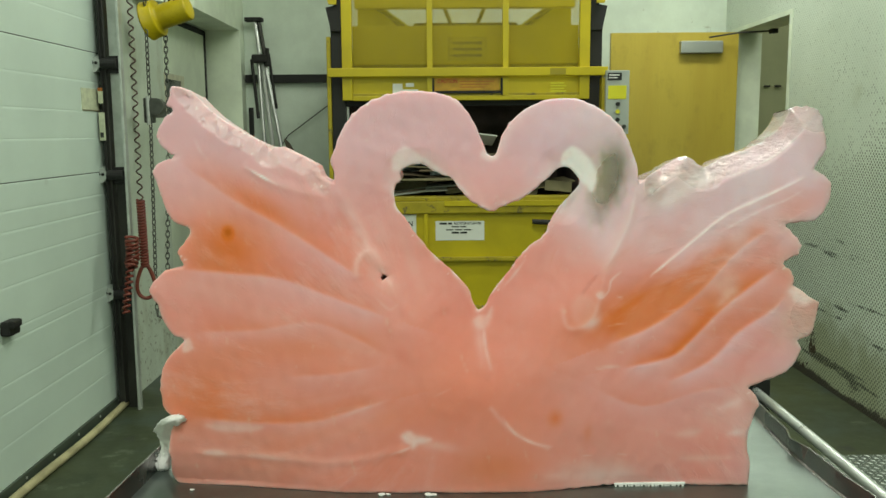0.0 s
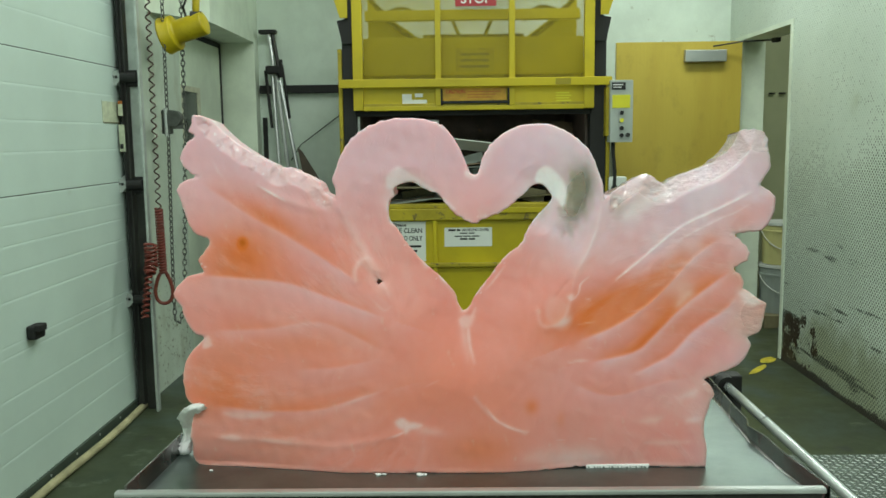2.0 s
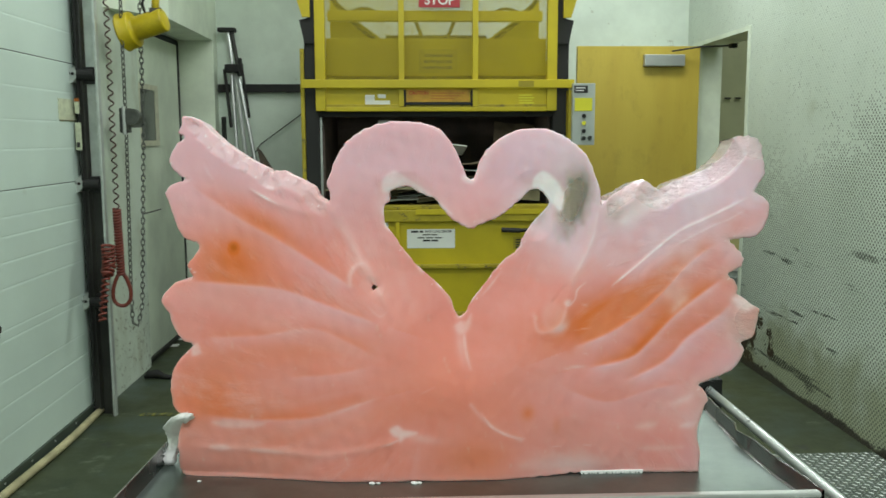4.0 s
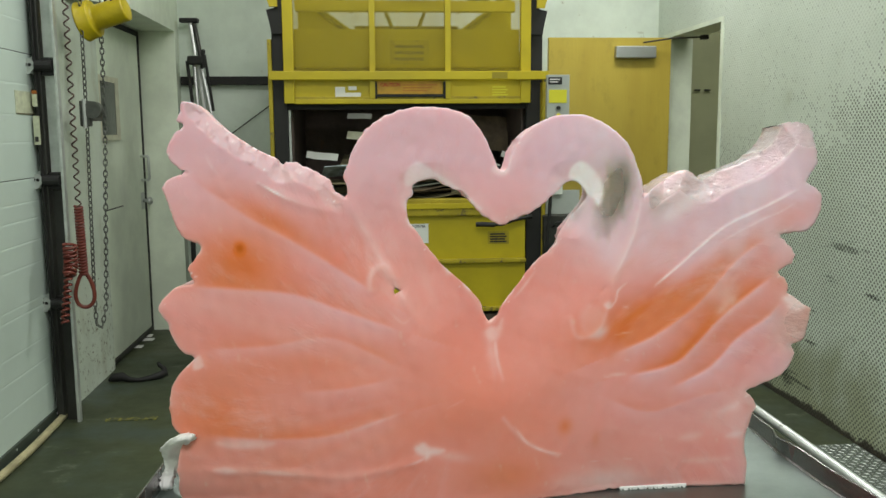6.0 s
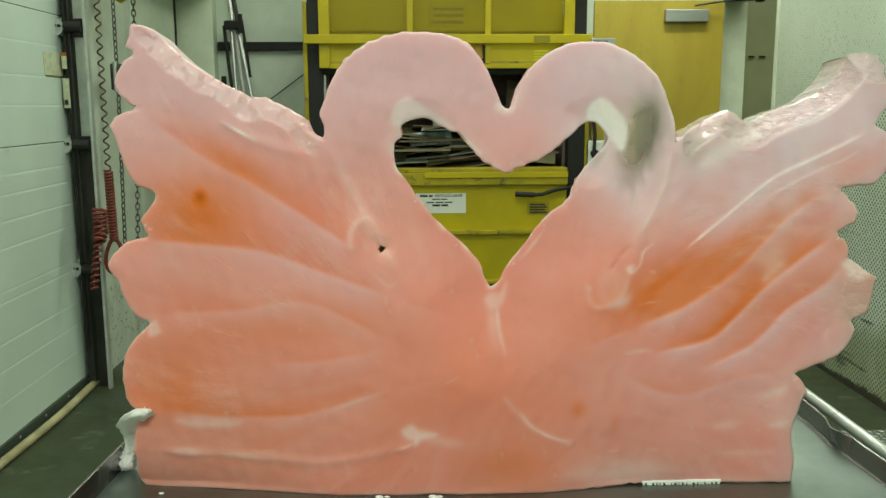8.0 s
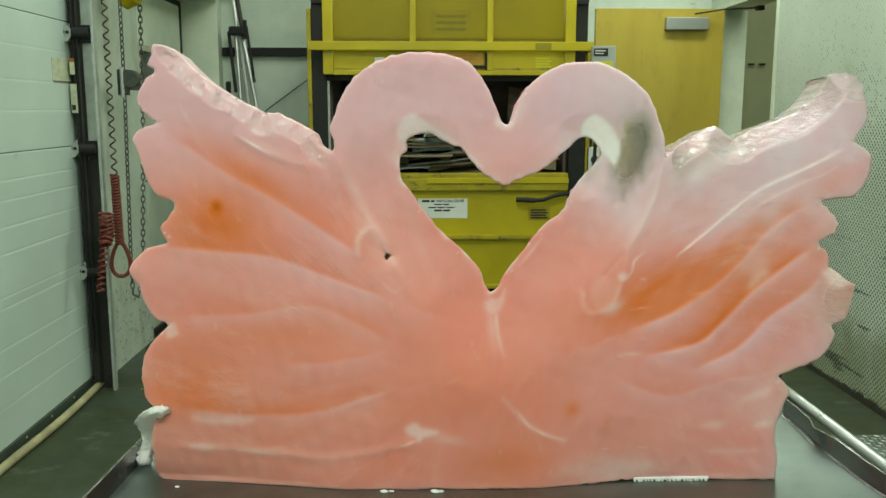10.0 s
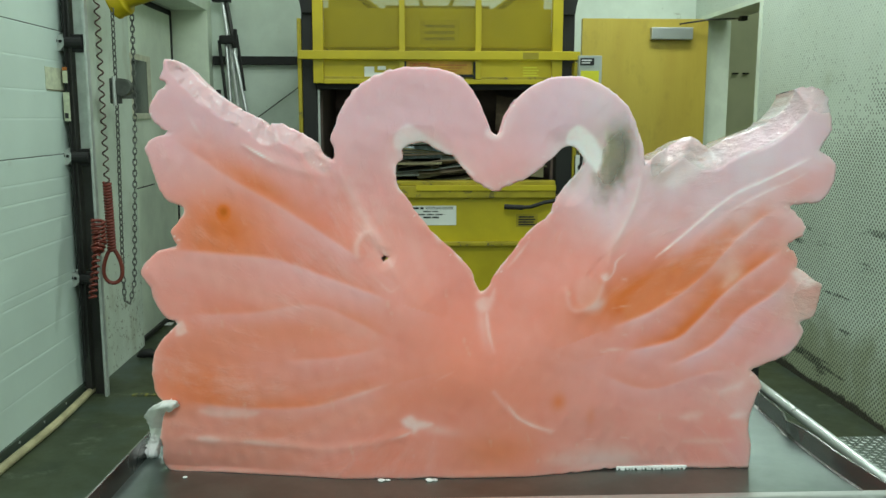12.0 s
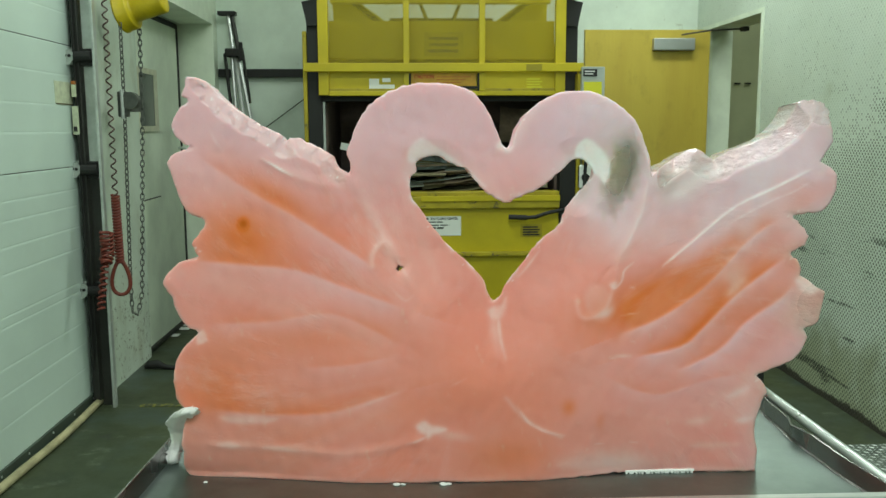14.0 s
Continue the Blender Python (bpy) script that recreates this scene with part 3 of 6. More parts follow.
NECK_LEFT = [(-155, 371), (-155, 385), (-159, 397), (-155, 408), (-147, 430), (-134, 449), (-116, 463), (-97, 472), (-78, 476), (-59, 477), (-36, 475), (-20, 471), (-8, 464), (2, 452), (12, 434), (21, 413)]
NECK_RIGHT = [(25, 404), (34, 402), (41, 424), (51, 440), (67, 454), (86, 464), (102, 467), (128, 467), (144, 461), (161, 452), (181, 434), (192, 412), (199, 389), (203, 366)]
WING_RIGHT_TOP = [(203, 366), (213, 377), (226, 386), (242, 396), (254, 400), (262, 396), (277, 386), (285, 391), (301, 399), (321, 406), (341, 414), (356, 425), (366, 435), (372, 445), (374, 454), (384, 456), (398, 456), (408, 451)]
WING_RIGHT = [(408, 451), (414, 440), (420, 419), (420, 406), (407, 384), (420, 376), (428, 367), (428, 350), (421, 333), (411, 323), (394, 321), (374, 319), (388, 307), (398, 295), (393, 283), (375, 272), (385, 264), (390, 253), (389, 245), (396, 242), (410, 231), (421, 225), (419, 208), (415, 188), (410, 183), (397, 179), (403, 168), (395, 149), (382, 137), (358, 128), (340, 121)]
SIDE_RIGHT = [(340, 121), (349, 112), (355, 100), (350, 88), (347, 77), (343, 62), (343, 43), (348, 23), (348, 1)]
HEART = [(16, 214), (9, 224), (4, 239), (-12, 258), (-37, 281), (-58, 305), (-71, 325), (-82, 340), (-85, 353), (-84, 367), (-77, 374), (-78, 384), (-68, 390), (-51, 392), (-41, 386), (-27, 379), (-18, 377), (-9, 365), (4, 350), (17, 341), (30, 336), (45, 342), (69, 353), (86, 367), (100, 379), (110, 387), (121, 387), (129, 379), (134, 369), (126, 357), (116, 345), (104, 326), (95, 305), (74, 288), (54, 263), (38, 243), (30, 231), (25, 221)]
CUTS_FIRST_WING = [   # feathers of the first swan
    [(-339, 401), (-315, 382), (-269, 351), (-219, 322), (-156, 280), (-117, 253)],
    # a glossy highlight, drawn as a pale ridge
    [(-255, 390), (-218, 370), (-180, 357)],
    [(-316, 423), (-302, 395), (-281, 367), (-238, 338), (-181, 303)],
    [(-348, 272), (-284, 266), (-221, 259), (-169, 240), (-124, 224), (-85, 210)],
    [(-332, 195), (-254, 197), (-183, 207), (-131, 187), (-92, 165)],
    [(-224, 140), (-158, 145), (-92, 159)],
    [(-336, 88), (-258, 82), (-185, 85), (-132, 102), (-92, 113)],
    [(-332, 40), (-239, 37), (-160, 32), (-79, 50)],
]
CUTS_SECOND_WING = [   # feathers of the second swan
    [(225, 265), (252, 287), (273, 305), (308, 332), (351, 352), (400, 378)],
    [(250, 268), (309, 316), (352, 338), (374, 347), (395, 359)],
    [(161, 175), (204, 191), (239, 211), (274, 238), (316, 283), (342, 304), (369, 319)],
    [(175, 147), (242, 160), (271, 184), (305, 219), (345, 250), (378, 273)],
    [(230, 126), (290, 154), (325, 190), (365, 217), (385, 243)],
    [(142, 130), (211, 101), (278, 118), (335, 125)],
]
CUTS_NECKS = [   # breasts and necks
    [(28, 103), (55, 72), (97, 50)],
    [(199, 365), (189, 318), (170, 279), (158, 252)],
    [(159, 239), (146, 205), (120, 199), (113, 219)],
    [(-154, 370), (-130, 325), (-117, 293), (-92, 253), (-72, 220)],
    [(-130, 263), (-127, 280), (-111, 289), (-98, 273)],
    [(10, 220), (15, 186), (21, 145)],
]
CUTS = CUTS_FIRST_WING + CUTS_SECOND_WING + CUTS_NECKS

# crests and edges; several are highlights painted in as white lines
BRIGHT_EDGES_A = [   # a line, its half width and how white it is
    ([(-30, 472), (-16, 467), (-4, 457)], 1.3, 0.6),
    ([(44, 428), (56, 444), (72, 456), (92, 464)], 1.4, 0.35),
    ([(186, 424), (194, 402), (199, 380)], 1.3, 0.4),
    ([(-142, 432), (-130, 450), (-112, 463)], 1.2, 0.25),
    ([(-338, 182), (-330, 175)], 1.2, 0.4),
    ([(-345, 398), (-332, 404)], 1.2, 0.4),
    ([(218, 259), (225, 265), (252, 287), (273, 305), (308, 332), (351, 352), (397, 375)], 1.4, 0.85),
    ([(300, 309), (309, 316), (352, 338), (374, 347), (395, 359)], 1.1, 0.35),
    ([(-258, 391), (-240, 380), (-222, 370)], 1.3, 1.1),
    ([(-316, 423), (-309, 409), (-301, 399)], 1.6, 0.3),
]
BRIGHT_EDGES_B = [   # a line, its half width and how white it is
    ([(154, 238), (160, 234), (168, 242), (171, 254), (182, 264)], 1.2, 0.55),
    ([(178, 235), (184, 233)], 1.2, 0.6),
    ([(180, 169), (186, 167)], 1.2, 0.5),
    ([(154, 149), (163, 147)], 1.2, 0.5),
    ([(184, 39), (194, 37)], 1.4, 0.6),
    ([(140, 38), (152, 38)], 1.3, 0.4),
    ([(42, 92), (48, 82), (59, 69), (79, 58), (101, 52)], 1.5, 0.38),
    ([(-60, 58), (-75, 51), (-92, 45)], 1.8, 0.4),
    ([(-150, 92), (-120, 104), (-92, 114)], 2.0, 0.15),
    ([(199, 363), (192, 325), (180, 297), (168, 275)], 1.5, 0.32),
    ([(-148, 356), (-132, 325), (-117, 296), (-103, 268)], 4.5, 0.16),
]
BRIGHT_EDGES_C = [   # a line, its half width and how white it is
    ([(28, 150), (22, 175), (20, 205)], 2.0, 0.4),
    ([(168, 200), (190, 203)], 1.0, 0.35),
    # glints painted along the lower edge of the wing-top bevel
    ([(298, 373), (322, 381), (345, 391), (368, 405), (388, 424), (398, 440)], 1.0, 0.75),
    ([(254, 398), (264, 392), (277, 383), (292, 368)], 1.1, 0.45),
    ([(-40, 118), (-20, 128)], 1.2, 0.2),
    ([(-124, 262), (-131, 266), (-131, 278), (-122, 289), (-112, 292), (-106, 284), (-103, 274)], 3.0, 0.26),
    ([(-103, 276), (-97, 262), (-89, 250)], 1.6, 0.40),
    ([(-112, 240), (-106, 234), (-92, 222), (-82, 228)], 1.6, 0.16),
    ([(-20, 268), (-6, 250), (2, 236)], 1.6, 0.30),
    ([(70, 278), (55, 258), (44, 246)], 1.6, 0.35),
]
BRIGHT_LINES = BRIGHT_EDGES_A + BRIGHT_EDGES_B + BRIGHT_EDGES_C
FROSTED_PATCHES_A = [   # an outline, how white it is and how soft its edge is
    ([(21, 409), (25, 405), (34, 403), (39, 420), (40, 406), (33, 396), (23, 397), (17, 403)], 0.5, 1.2),
    ([(36, 404), (42, 424), (52, 440), (68, 454), (86, 464), (83, 459), (69, 447), (57, 433), (49, 418), (44, 404)], 0.22, 2.2),
    ([(8, 206), (16, 212), (24, 212), (30, 222), (28, 206), (21, 196), (12, 198)], 0.3, 1.4),
    # the neck's inner wall, frosted and lit, painted white on the front face
    ([(112, 391), (113, 403), (121, 411), (129, 411), (139, 403), (147, 394), (153, 382), (153, 369), (148, 358), (141, 366), (132, 373), (123, 383)], 0.95, 0.8),
    ([(-86, 385), (-86, 400), (-78, 410), (-69, 413), (-54, 403), (-29, 386), (4, 357), (-10, 362), (-20, 374), (-42, 383), (-66, 386)], 0.50, 1.0),
]
FROSTED_PATCHES_B = [   # an outline, how white it is and how soft its edge is
    ([(-80, 68), (-75, 73), (-69, 74), (-62, 69), (-52, 67), (-44, 64), (-51, 60), (-59, 58), (-66, 52), (-69, 57), (-76, 61)], 0.48, 1.3),
    ([(-340, 181), (-333, 187), (-329, 174), (-341, 170)], 0.35, 0.8),
    ([(-318, 78), (-285, 79), (-250, 77), (-262, 71), (-300, 70)], 0.28, 1.6),
    ([(-324, 42), (-310, 45), (-297, 40), (-310, 36)], 0.32, 1.2),
    ([(-268, 38), (-250, 40), (-225, 35), (-250, 34)], 0.28, 1.2),
    ([(300, 222), (306, 238), (318, 243), (322, 238), (312, 226)], 0.3, 3.0),
    ([(384, 240), (398, 240), (412, 229), (404, 222), (392, 226)], 0.55, 2.0),
]
FROSTED_PATCHES_C = [   # an outline, how white it is and how soft its edge is
    ([(228, 345), (246, 364), (284, 381), (290, 374), (262, 356), (240, 342)], 0.45, 3.0),
    ([(96, 12), (130, 28), (180, 26), (200, 6), (150, -4)], 0.16, 5.0),
    ([(306, 96), (318, 104), (332, 107), (328, 98), (314, 93)], 0.34, 2.2),
    ([(256, 62), (268, 68), (284, 67), (276, 60)], 0.24, 2.2),
    ([(318, 62), (328, 68), (338, 66), (330, 60)], 0.40, 1.6),
    ([(262, 30), (290, 33), (324, 31), (292, 27)], 0.18, 1.8),
]
BRIGHT_SHAPES = FROSTED_PATCHES_A + FROSTED_PATCHES_B + FROSTED_PATCHES_C
HOLES = [[(-104, 266), (-94, 260), (-101, 255)], [(155, 259), (151, 251), (139, 236), (137, 237), (148, 252)]]   # two small gaps beside the necks

FEATHERS = {0: 0.6, 2: 0.3, 3: 0.6, 4: 0.35, 5: 0.3, 6: 0.45, 8: 1.0, 9: 0.55, 10: 1.0, 11: 1.0, 12: 0.9, 13: 0.4}   # how boldly each cut shows


def spline(points, n=6, closed=False, chip=0.0, crisp=0.0):
    p = np.array(points, float) / 1000
    out = []
    m = len(p)
    for i in range(m if closed else m - 1):
        a, b_, c, d = (p[(i - 1) % m], p[i], p[(i + 1) % m], p[(i + 2) % m]) if closed else (p[max(i - 1, 0)], p[i], p[i + 1], p[min(i + 2, m - 1)])
        for t in np.arange(n) / n:
            curve = 0.5 * (2 * b_ + (c - a) * t + (2 * a - 5 * b_ + 4 * c - d) * t ** 2 + (3 * b_ - a - 3 * c + d) * t ** 3)
            out.append(curve * (1 - crisp) + (b_ + (c - b_) * t) * crisp)
    if not closed:
        out.append(p[-1])
    out = np.array(out)
    if chip:
        ox, oz = out[1:-1, 0], out[1:-1, 1]
        rough = np.clip(0.55 + 1.6 * lumps(ox, oz, 40, 30), 0.15, 1.3)[:, None]
        out[1:-1] += rough * chip * np.stack([lumps(ox, oz, 420, 31) + 0.8 * lumps(ox, oz, 1100, 33), lumps(ox, oz, 420, 32) + 0.8 * lumps(ox, oz, 1100, 34)], 1)
    return out


def to_line(px, pz, line, closed):
    """Distance of points to a line, and on which side of it they lie."""
    best, side = np.full(px.shape, 9.0), np.zeros(px.shape)
    ends = np.roll(line, -1, 0) if closed else line[1:]
    for a, b_ in zip(line, ends):
        d = b_ - a
        t = np.clip(((px - a[0]) * d[0] + (pz - a[1]) * d[1]) / max(d @ d, 1e-12), 0, 1)
        ex, ez = px - a[0] - t * d[0], pz - a[1] - t * d[1]
        dist = np.hypot(ex, ez)
        near = dist < best
        best[near] = dist[near]
        side[near] = np.sign(d[0] * ez - d[1] * ex)[near]
    return best, side


def inside(px, pz, line):
    ins = np.zeros(px.shape, bool)
    for a, b_ in zip(line, np.roll(line, -1, 0)):
        cross = (a[1] > pz) != (b_[1] > pz)
        xs = a[0] + (pz - a[1]) * (b_[0] - a[0]) / (b_[1] - a[1] if b_[1] != a[1] else 1e-12)
        ins ^= cross & (px < xs)
    return ins


def blob(px, pz, x, z, rx, rz, turn=0.0):
    c, s = math.cos(radians(turn)), math.sin(radians(turn))
    u, v = ((px - x) * c + (pz - z) * s) / rx, (-(px - x) * s + (pz - z) * c) / rz
    return np.exp(-(u * u + v * v))


def lumps(px, pz, scale, seed):
    """Smooth random relief from a few crossing waves."""
    rng = np.random.default_rng(seed)
    out = np.zeros(px.shape)
    for k in range(14):
        a, f, ph = rng.uniform(0, 6.28), scale * rng.uniform(0.5, 1.8), rng.uniform(0, 6.28)
        out += np.sin(f * (math.cos(a) * px + math.sin(a) * pz) + ph)
    return out / 14


def facets(px, pz, cell, seed, tilt):
    """Flat chisel cuts: cells round scattered points, each a small plane with a slope of its own."""
    rng = np.random.default_rng(seed)
    size = 128
    jx, jz, tx, tz = rng.uniform(0.1, 0.9, (size, size)), rng.uniform(0.1, 0.9, (size, size)), rng.normal(0, tilt, (size, size)), rng.normal(0, tilt, (size, size))
    gx, gz = np.floor(px / cell).astype(int), np.floor(pz / cell).astype(int)
    best, out = np.full(px.shape, 9.0), np.zeros(px.shape)
    for dx in (-1, 0, 1):
        for dz in (-1, 0, 1):
            ix, iz = (gx + dx) % size, (gz + dz) % size
            ex, ez = px - (gx + dx + jx[ix, iz]) * cell, pz - (gz + dz + jz[ix, iz]) * cell
            dist = np.hypot(ex, ez)
            near = dist < best
            best, out = np.where(near, dist, best), np.where(near, ex * tx[ix, iz] + ez * tz[ix, iz], out)
    return out


def ice_sculpture():
    H = 0.0020
    outer = np.concatenate([spline(o, chip=0.0027, crisp=c)[:-1] for o, c in ((BASE_LEFT, 0.2), (WING_LEFT, 0.4), (WING_LEFT_TOP, 0.7), (NECK_LEFT + NECK_RIGHT, 0.3), (WING_RIGHT_TOP, 0.7), (WING_RIGHT, 0.75), (SIDE_RIGHT, 0.4))])
    heart = spline(HEART, closed=True, chip=0.0036)
    low = np.clip((0.37 - heart[:, 1]) / 0.06, 0, 1) * 0.022   # the foot of the heart lies a little closer
    heart = heart - np.stack([(heart[:, 0] + 0.065) * low, (heart[:, 1] - 0.423) * low], 1)
    small = [np.array(h_, float) / 1000 for h_ in HOLES]
    xs, zs = np.arange(-0.40, 0.45, H), np.arange(-0.02, 0.51, H)
    px, pz = np.meshgrid(xs, zs)

    def signed(x, z):
        d0, _ = to_line(x, z, outer, True)
        d1, _ = to_line(x, z, heart, True)
        d = np.minimum(d0, d1)
        solid = inside(x, z, outer) & ~inside(x, z, heart)
        for hole in small:
            d = np.minimum(d, to_line(x, z, hole, True)[0])
            solid &= ~inside(x, z, hole)
        return np.where(solid, d, -d)

    sd = signed(px, pz)
    gx, gz = np.gradient(sd, H, axis=1), np.gradient(sd, H, axis=0)
    gl = np.maximum(np.hypot(gx, gz), 0.3)
    snap = (sd > -0.80 * H) & (sd < 0.45 * H)
    keep = sd > -0.80 * H
    vx, vz = px - np.where(snap, sd * gx / gl ** 2, 0), pz - np.where(snap, sd * gz / gl ** 2, 0)
    # even out the spacing next to the outline
    free = keep & ~snap & (sd < 5 * H)
    near = [np.roll(keep, sh, ax) for sh, ax in ((1, 0), (-1, 0), (1, 1), (-1, 1))]
    count = np.maximum(sum(k.astype(float) for k in near), 1)
    for _ in range(12):
        for arr in (vx, vz):
            mean = sum(np.where(k, np.roll(arr, sh, ax), 0) for k, (sh, ax) in zip(near, ((1, 0), (-1, 0), (1, 1), (-1, 1)))) / count
            arr[free] = mean[free]
    depth = np.where(snap, 0, np.maximum(signed(vx, vz), 0))

    # relief of the cut feathers
    relief, frost = np.zeros(px.shape), np.zeros(px.shape)
    shade, lilac = np.zeros(px.shape), np.zeros(px.shape)
    for k, cut in enumerate(CUTS):
        line = spline(cut, 5)
        d, side = to_line(vx, vz, line, False)
        ends = np.minimum(np.hypot(vx - line[0][0], vz - line[0][1]), np.hypot(vx - line[-1][0], vz - line[-1][1]))
        fade = np.clip(ends / 0.035, 0, 1) if k not in (14, 16, 18) else 1.0
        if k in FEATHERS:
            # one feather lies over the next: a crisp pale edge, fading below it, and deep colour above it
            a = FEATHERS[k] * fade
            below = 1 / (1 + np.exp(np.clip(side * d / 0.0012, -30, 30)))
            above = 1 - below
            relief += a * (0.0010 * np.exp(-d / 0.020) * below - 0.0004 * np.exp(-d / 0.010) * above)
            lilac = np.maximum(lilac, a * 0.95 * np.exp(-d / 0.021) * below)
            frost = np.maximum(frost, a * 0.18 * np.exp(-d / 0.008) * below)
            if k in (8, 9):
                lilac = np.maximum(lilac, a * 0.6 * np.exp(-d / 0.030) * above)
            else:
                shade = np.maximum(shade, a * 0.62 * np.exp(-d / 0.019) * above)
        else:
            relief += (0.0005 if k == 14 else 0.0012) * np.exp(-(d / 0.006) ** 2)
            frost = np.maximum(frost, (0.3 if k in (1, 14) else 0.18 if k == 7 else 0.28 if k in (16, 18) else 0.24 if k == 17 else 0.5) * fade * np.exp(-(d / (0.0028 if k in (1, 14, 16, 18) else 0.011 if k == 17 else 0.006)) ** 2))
    relief += 0.0025 * lumps(vx, vz, 60, 3) + 0.0010 * lumps(vx, vz, 220, 4)
    # frosted edges, chips and scratches, and highlights painted in as white lines
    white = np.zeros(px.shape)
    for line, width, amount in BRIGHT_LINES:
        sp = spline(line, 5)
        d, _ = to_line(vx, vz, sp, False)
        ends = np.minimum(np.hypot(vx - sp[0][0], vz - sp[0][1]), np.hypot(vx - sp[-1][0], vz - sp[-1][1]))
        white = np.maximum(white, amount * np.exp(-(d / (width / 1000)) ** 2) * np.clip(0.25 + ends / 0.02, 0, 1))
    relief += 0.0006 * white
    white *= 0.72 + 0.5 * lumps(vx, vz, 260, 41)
    # broken bright rims along the edges: frost, with rim highlights painted in
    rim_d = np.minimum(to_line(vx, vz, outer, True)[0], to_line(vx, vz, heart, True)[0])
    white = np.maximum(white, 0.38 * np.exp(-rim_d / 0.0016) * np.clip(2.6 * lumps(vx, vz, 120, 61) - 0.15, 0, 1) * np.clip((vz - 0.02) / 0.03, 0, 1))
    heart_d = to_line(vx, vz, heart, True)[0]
    # glints painted as white specks close to the edges
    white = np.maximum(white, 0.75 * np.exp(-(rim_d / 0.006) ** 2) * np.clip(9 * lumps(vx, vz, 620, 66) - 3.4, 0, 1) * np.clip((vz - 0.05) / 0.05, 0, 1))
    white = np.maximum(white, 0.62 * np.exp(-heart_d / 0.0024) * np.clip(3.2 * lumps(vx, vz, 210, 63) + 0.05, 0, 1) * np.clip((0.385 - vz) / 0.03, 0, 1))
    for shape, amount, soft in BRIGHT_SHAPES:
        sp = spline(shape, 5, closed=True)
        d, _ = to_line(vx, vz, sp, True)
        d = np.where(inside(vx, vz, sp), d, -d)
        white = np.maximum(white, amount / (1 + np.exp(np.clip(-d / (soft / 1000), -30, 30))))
    # wispy bands that fan out from each breast
    flow_u, flow_v, streak = np.zeros(px.shape), np.zeros(px.shape), np.zeros(px.shape)
    for cx, cz, sgn, seed in ((-0.02, 0.15, -1, 11), (0.10, 0.10, 1, 12)):
        ang, rad = np.arctan2(vz - cz, (vx - cx) * sgn), np.hypot(vx - cx, vz - cz)
        band = lumps(ang * 1.0 + rad * (0.9 if sgn > 0 else -0.4), rad * 0.35, 11, seed) + 0.6 * lumps(ang, rad * 0.3, 34, seed + 5)
        here = (vx - cx) * sgn > 0
        flow_u, flow_v = np.where(here, ang + rad * (2.6 if sgn > 0 else -0.9) + seed, flow_u), np.where(here, rad, flow_v)
        streak = np.where(here, np.clip((rad - 0.09) / 0.12, 0, 1), streak)
        frost += 0.18 * np.clip(band * 1.6, 0, 1) * np.clip((rad - 0.05) / 0.08, 0, 1) * ((vx - cx) * sgn > 0)
    # chipped bevels along the wing tops
    bevel = np.zeros(px.shape)
    for top, width in ((WING_LEFT_TOP, 0.020), (WING_RIGHT_TOP[5:], 0.026), (WING_RIGHT_TOP[:7], 0.020)):
        d, _ = to_line(vx, vz, spline(top), False)
        bevel = np.maximum(bevel, np.clip(1 - d / width, 0, 1))
    bevel *= np.where(vx < 0, np.clip((-0.158 - vx) / 0.03, 0, 1), np.clip((vx - 0.208) / 0.02, 0, 1))
    on = np.clip(bevel * 9, 0, 1)
    right_chips = facets(vx * 0.6 + vz * 0.3, vz - vx * 0.45, 0.0100, 21, 0.15) + 0.5 * facets(vx, vz, 0.0036, 22, 0.42) * np.clip(1.4 - np.abs(bevel - 0.30) / 0.26, 0, 1)
    left_chips = facets(vx * 0.7 - vz * 0.4, vz + vx * 0.55, 0.014, 23, 0.10) + facets(vx, vz, 0.006, 24, 0.09)
    bevel_cut = bevel * np.where(vx > 0, 0.027, 0.012) + on * np.where(vx > 0, right_chips, left_chips)
    gloss = on * np.where(vx > 0, 1, 0.10)
    # glassy ice at a feather tip and in the bend of the second neck
    gloss = np.maximum(gloss, 0.7 * np.clip(2 * blob(vx, vz, 0.406, 0.210, 0.022, 0.030) - 0.4, 0, 1))
    gloss = np.maximum(gloss, 0.55 * np.clip(2 * blob(vx, vz, 0.164, 0.372, 0.020, 0.046, -16) - 0.5, 0, 1))
    frost += on * np.where(vx > 0, 0.05, 0.06)
    # the wide bevels inside the heart
    def beside(lo, hi, width):
        return np.clip(1 - to_line(vx, vz, spline(HEART[lo:hi]), False)[0] / width, 0, 1)

    # the necks grow thin and round towards the foot of the heart
    shoulder = np.clip(1 - to_line(vx, vz, spline(HEART[29:] + HEART[:10]), False)[0] / 0.10, 0, 1)
    fall = np.clip((0.42 - vz) / 0.20, 0, 1)
    shoulder = (0.5 - 0.5 * np.cos(math.pi * shoulder)) * fall * fall * (3 - 2 * fall)
    bevel_cut += 0.016 * shoulder
    inner = np.maximum(beside(25, 31, 0.026), 0.8 * beside(10, 15, 0.020))
    bevel_cut += 0.004 * np.minimum(inner * 1.3, 1)
    frost += 0.4 * beside(25, 31, 0.026) + 0.4 * beside(10, 15, 0.020) + 0.3 * beside(9, 31, 0.020)
    round_ = np.minimum(depth / 0.0024, 1)
    edge = np.sqrt(np.maximum(1 - (1 - round_) ** 2, 0))
    foot = np.exp(-np.maximum(vz, 0) / 0.05)
    swell = 0.020 * np.exp(-(vx / 0.24) ** 2 - ((vz - 0.12) / 0.16) ** 2)
    neck = np.clip((vz - 0.25) / 0.15, 0, 1) * np.exp(-(vx / 0.20) ** 4)
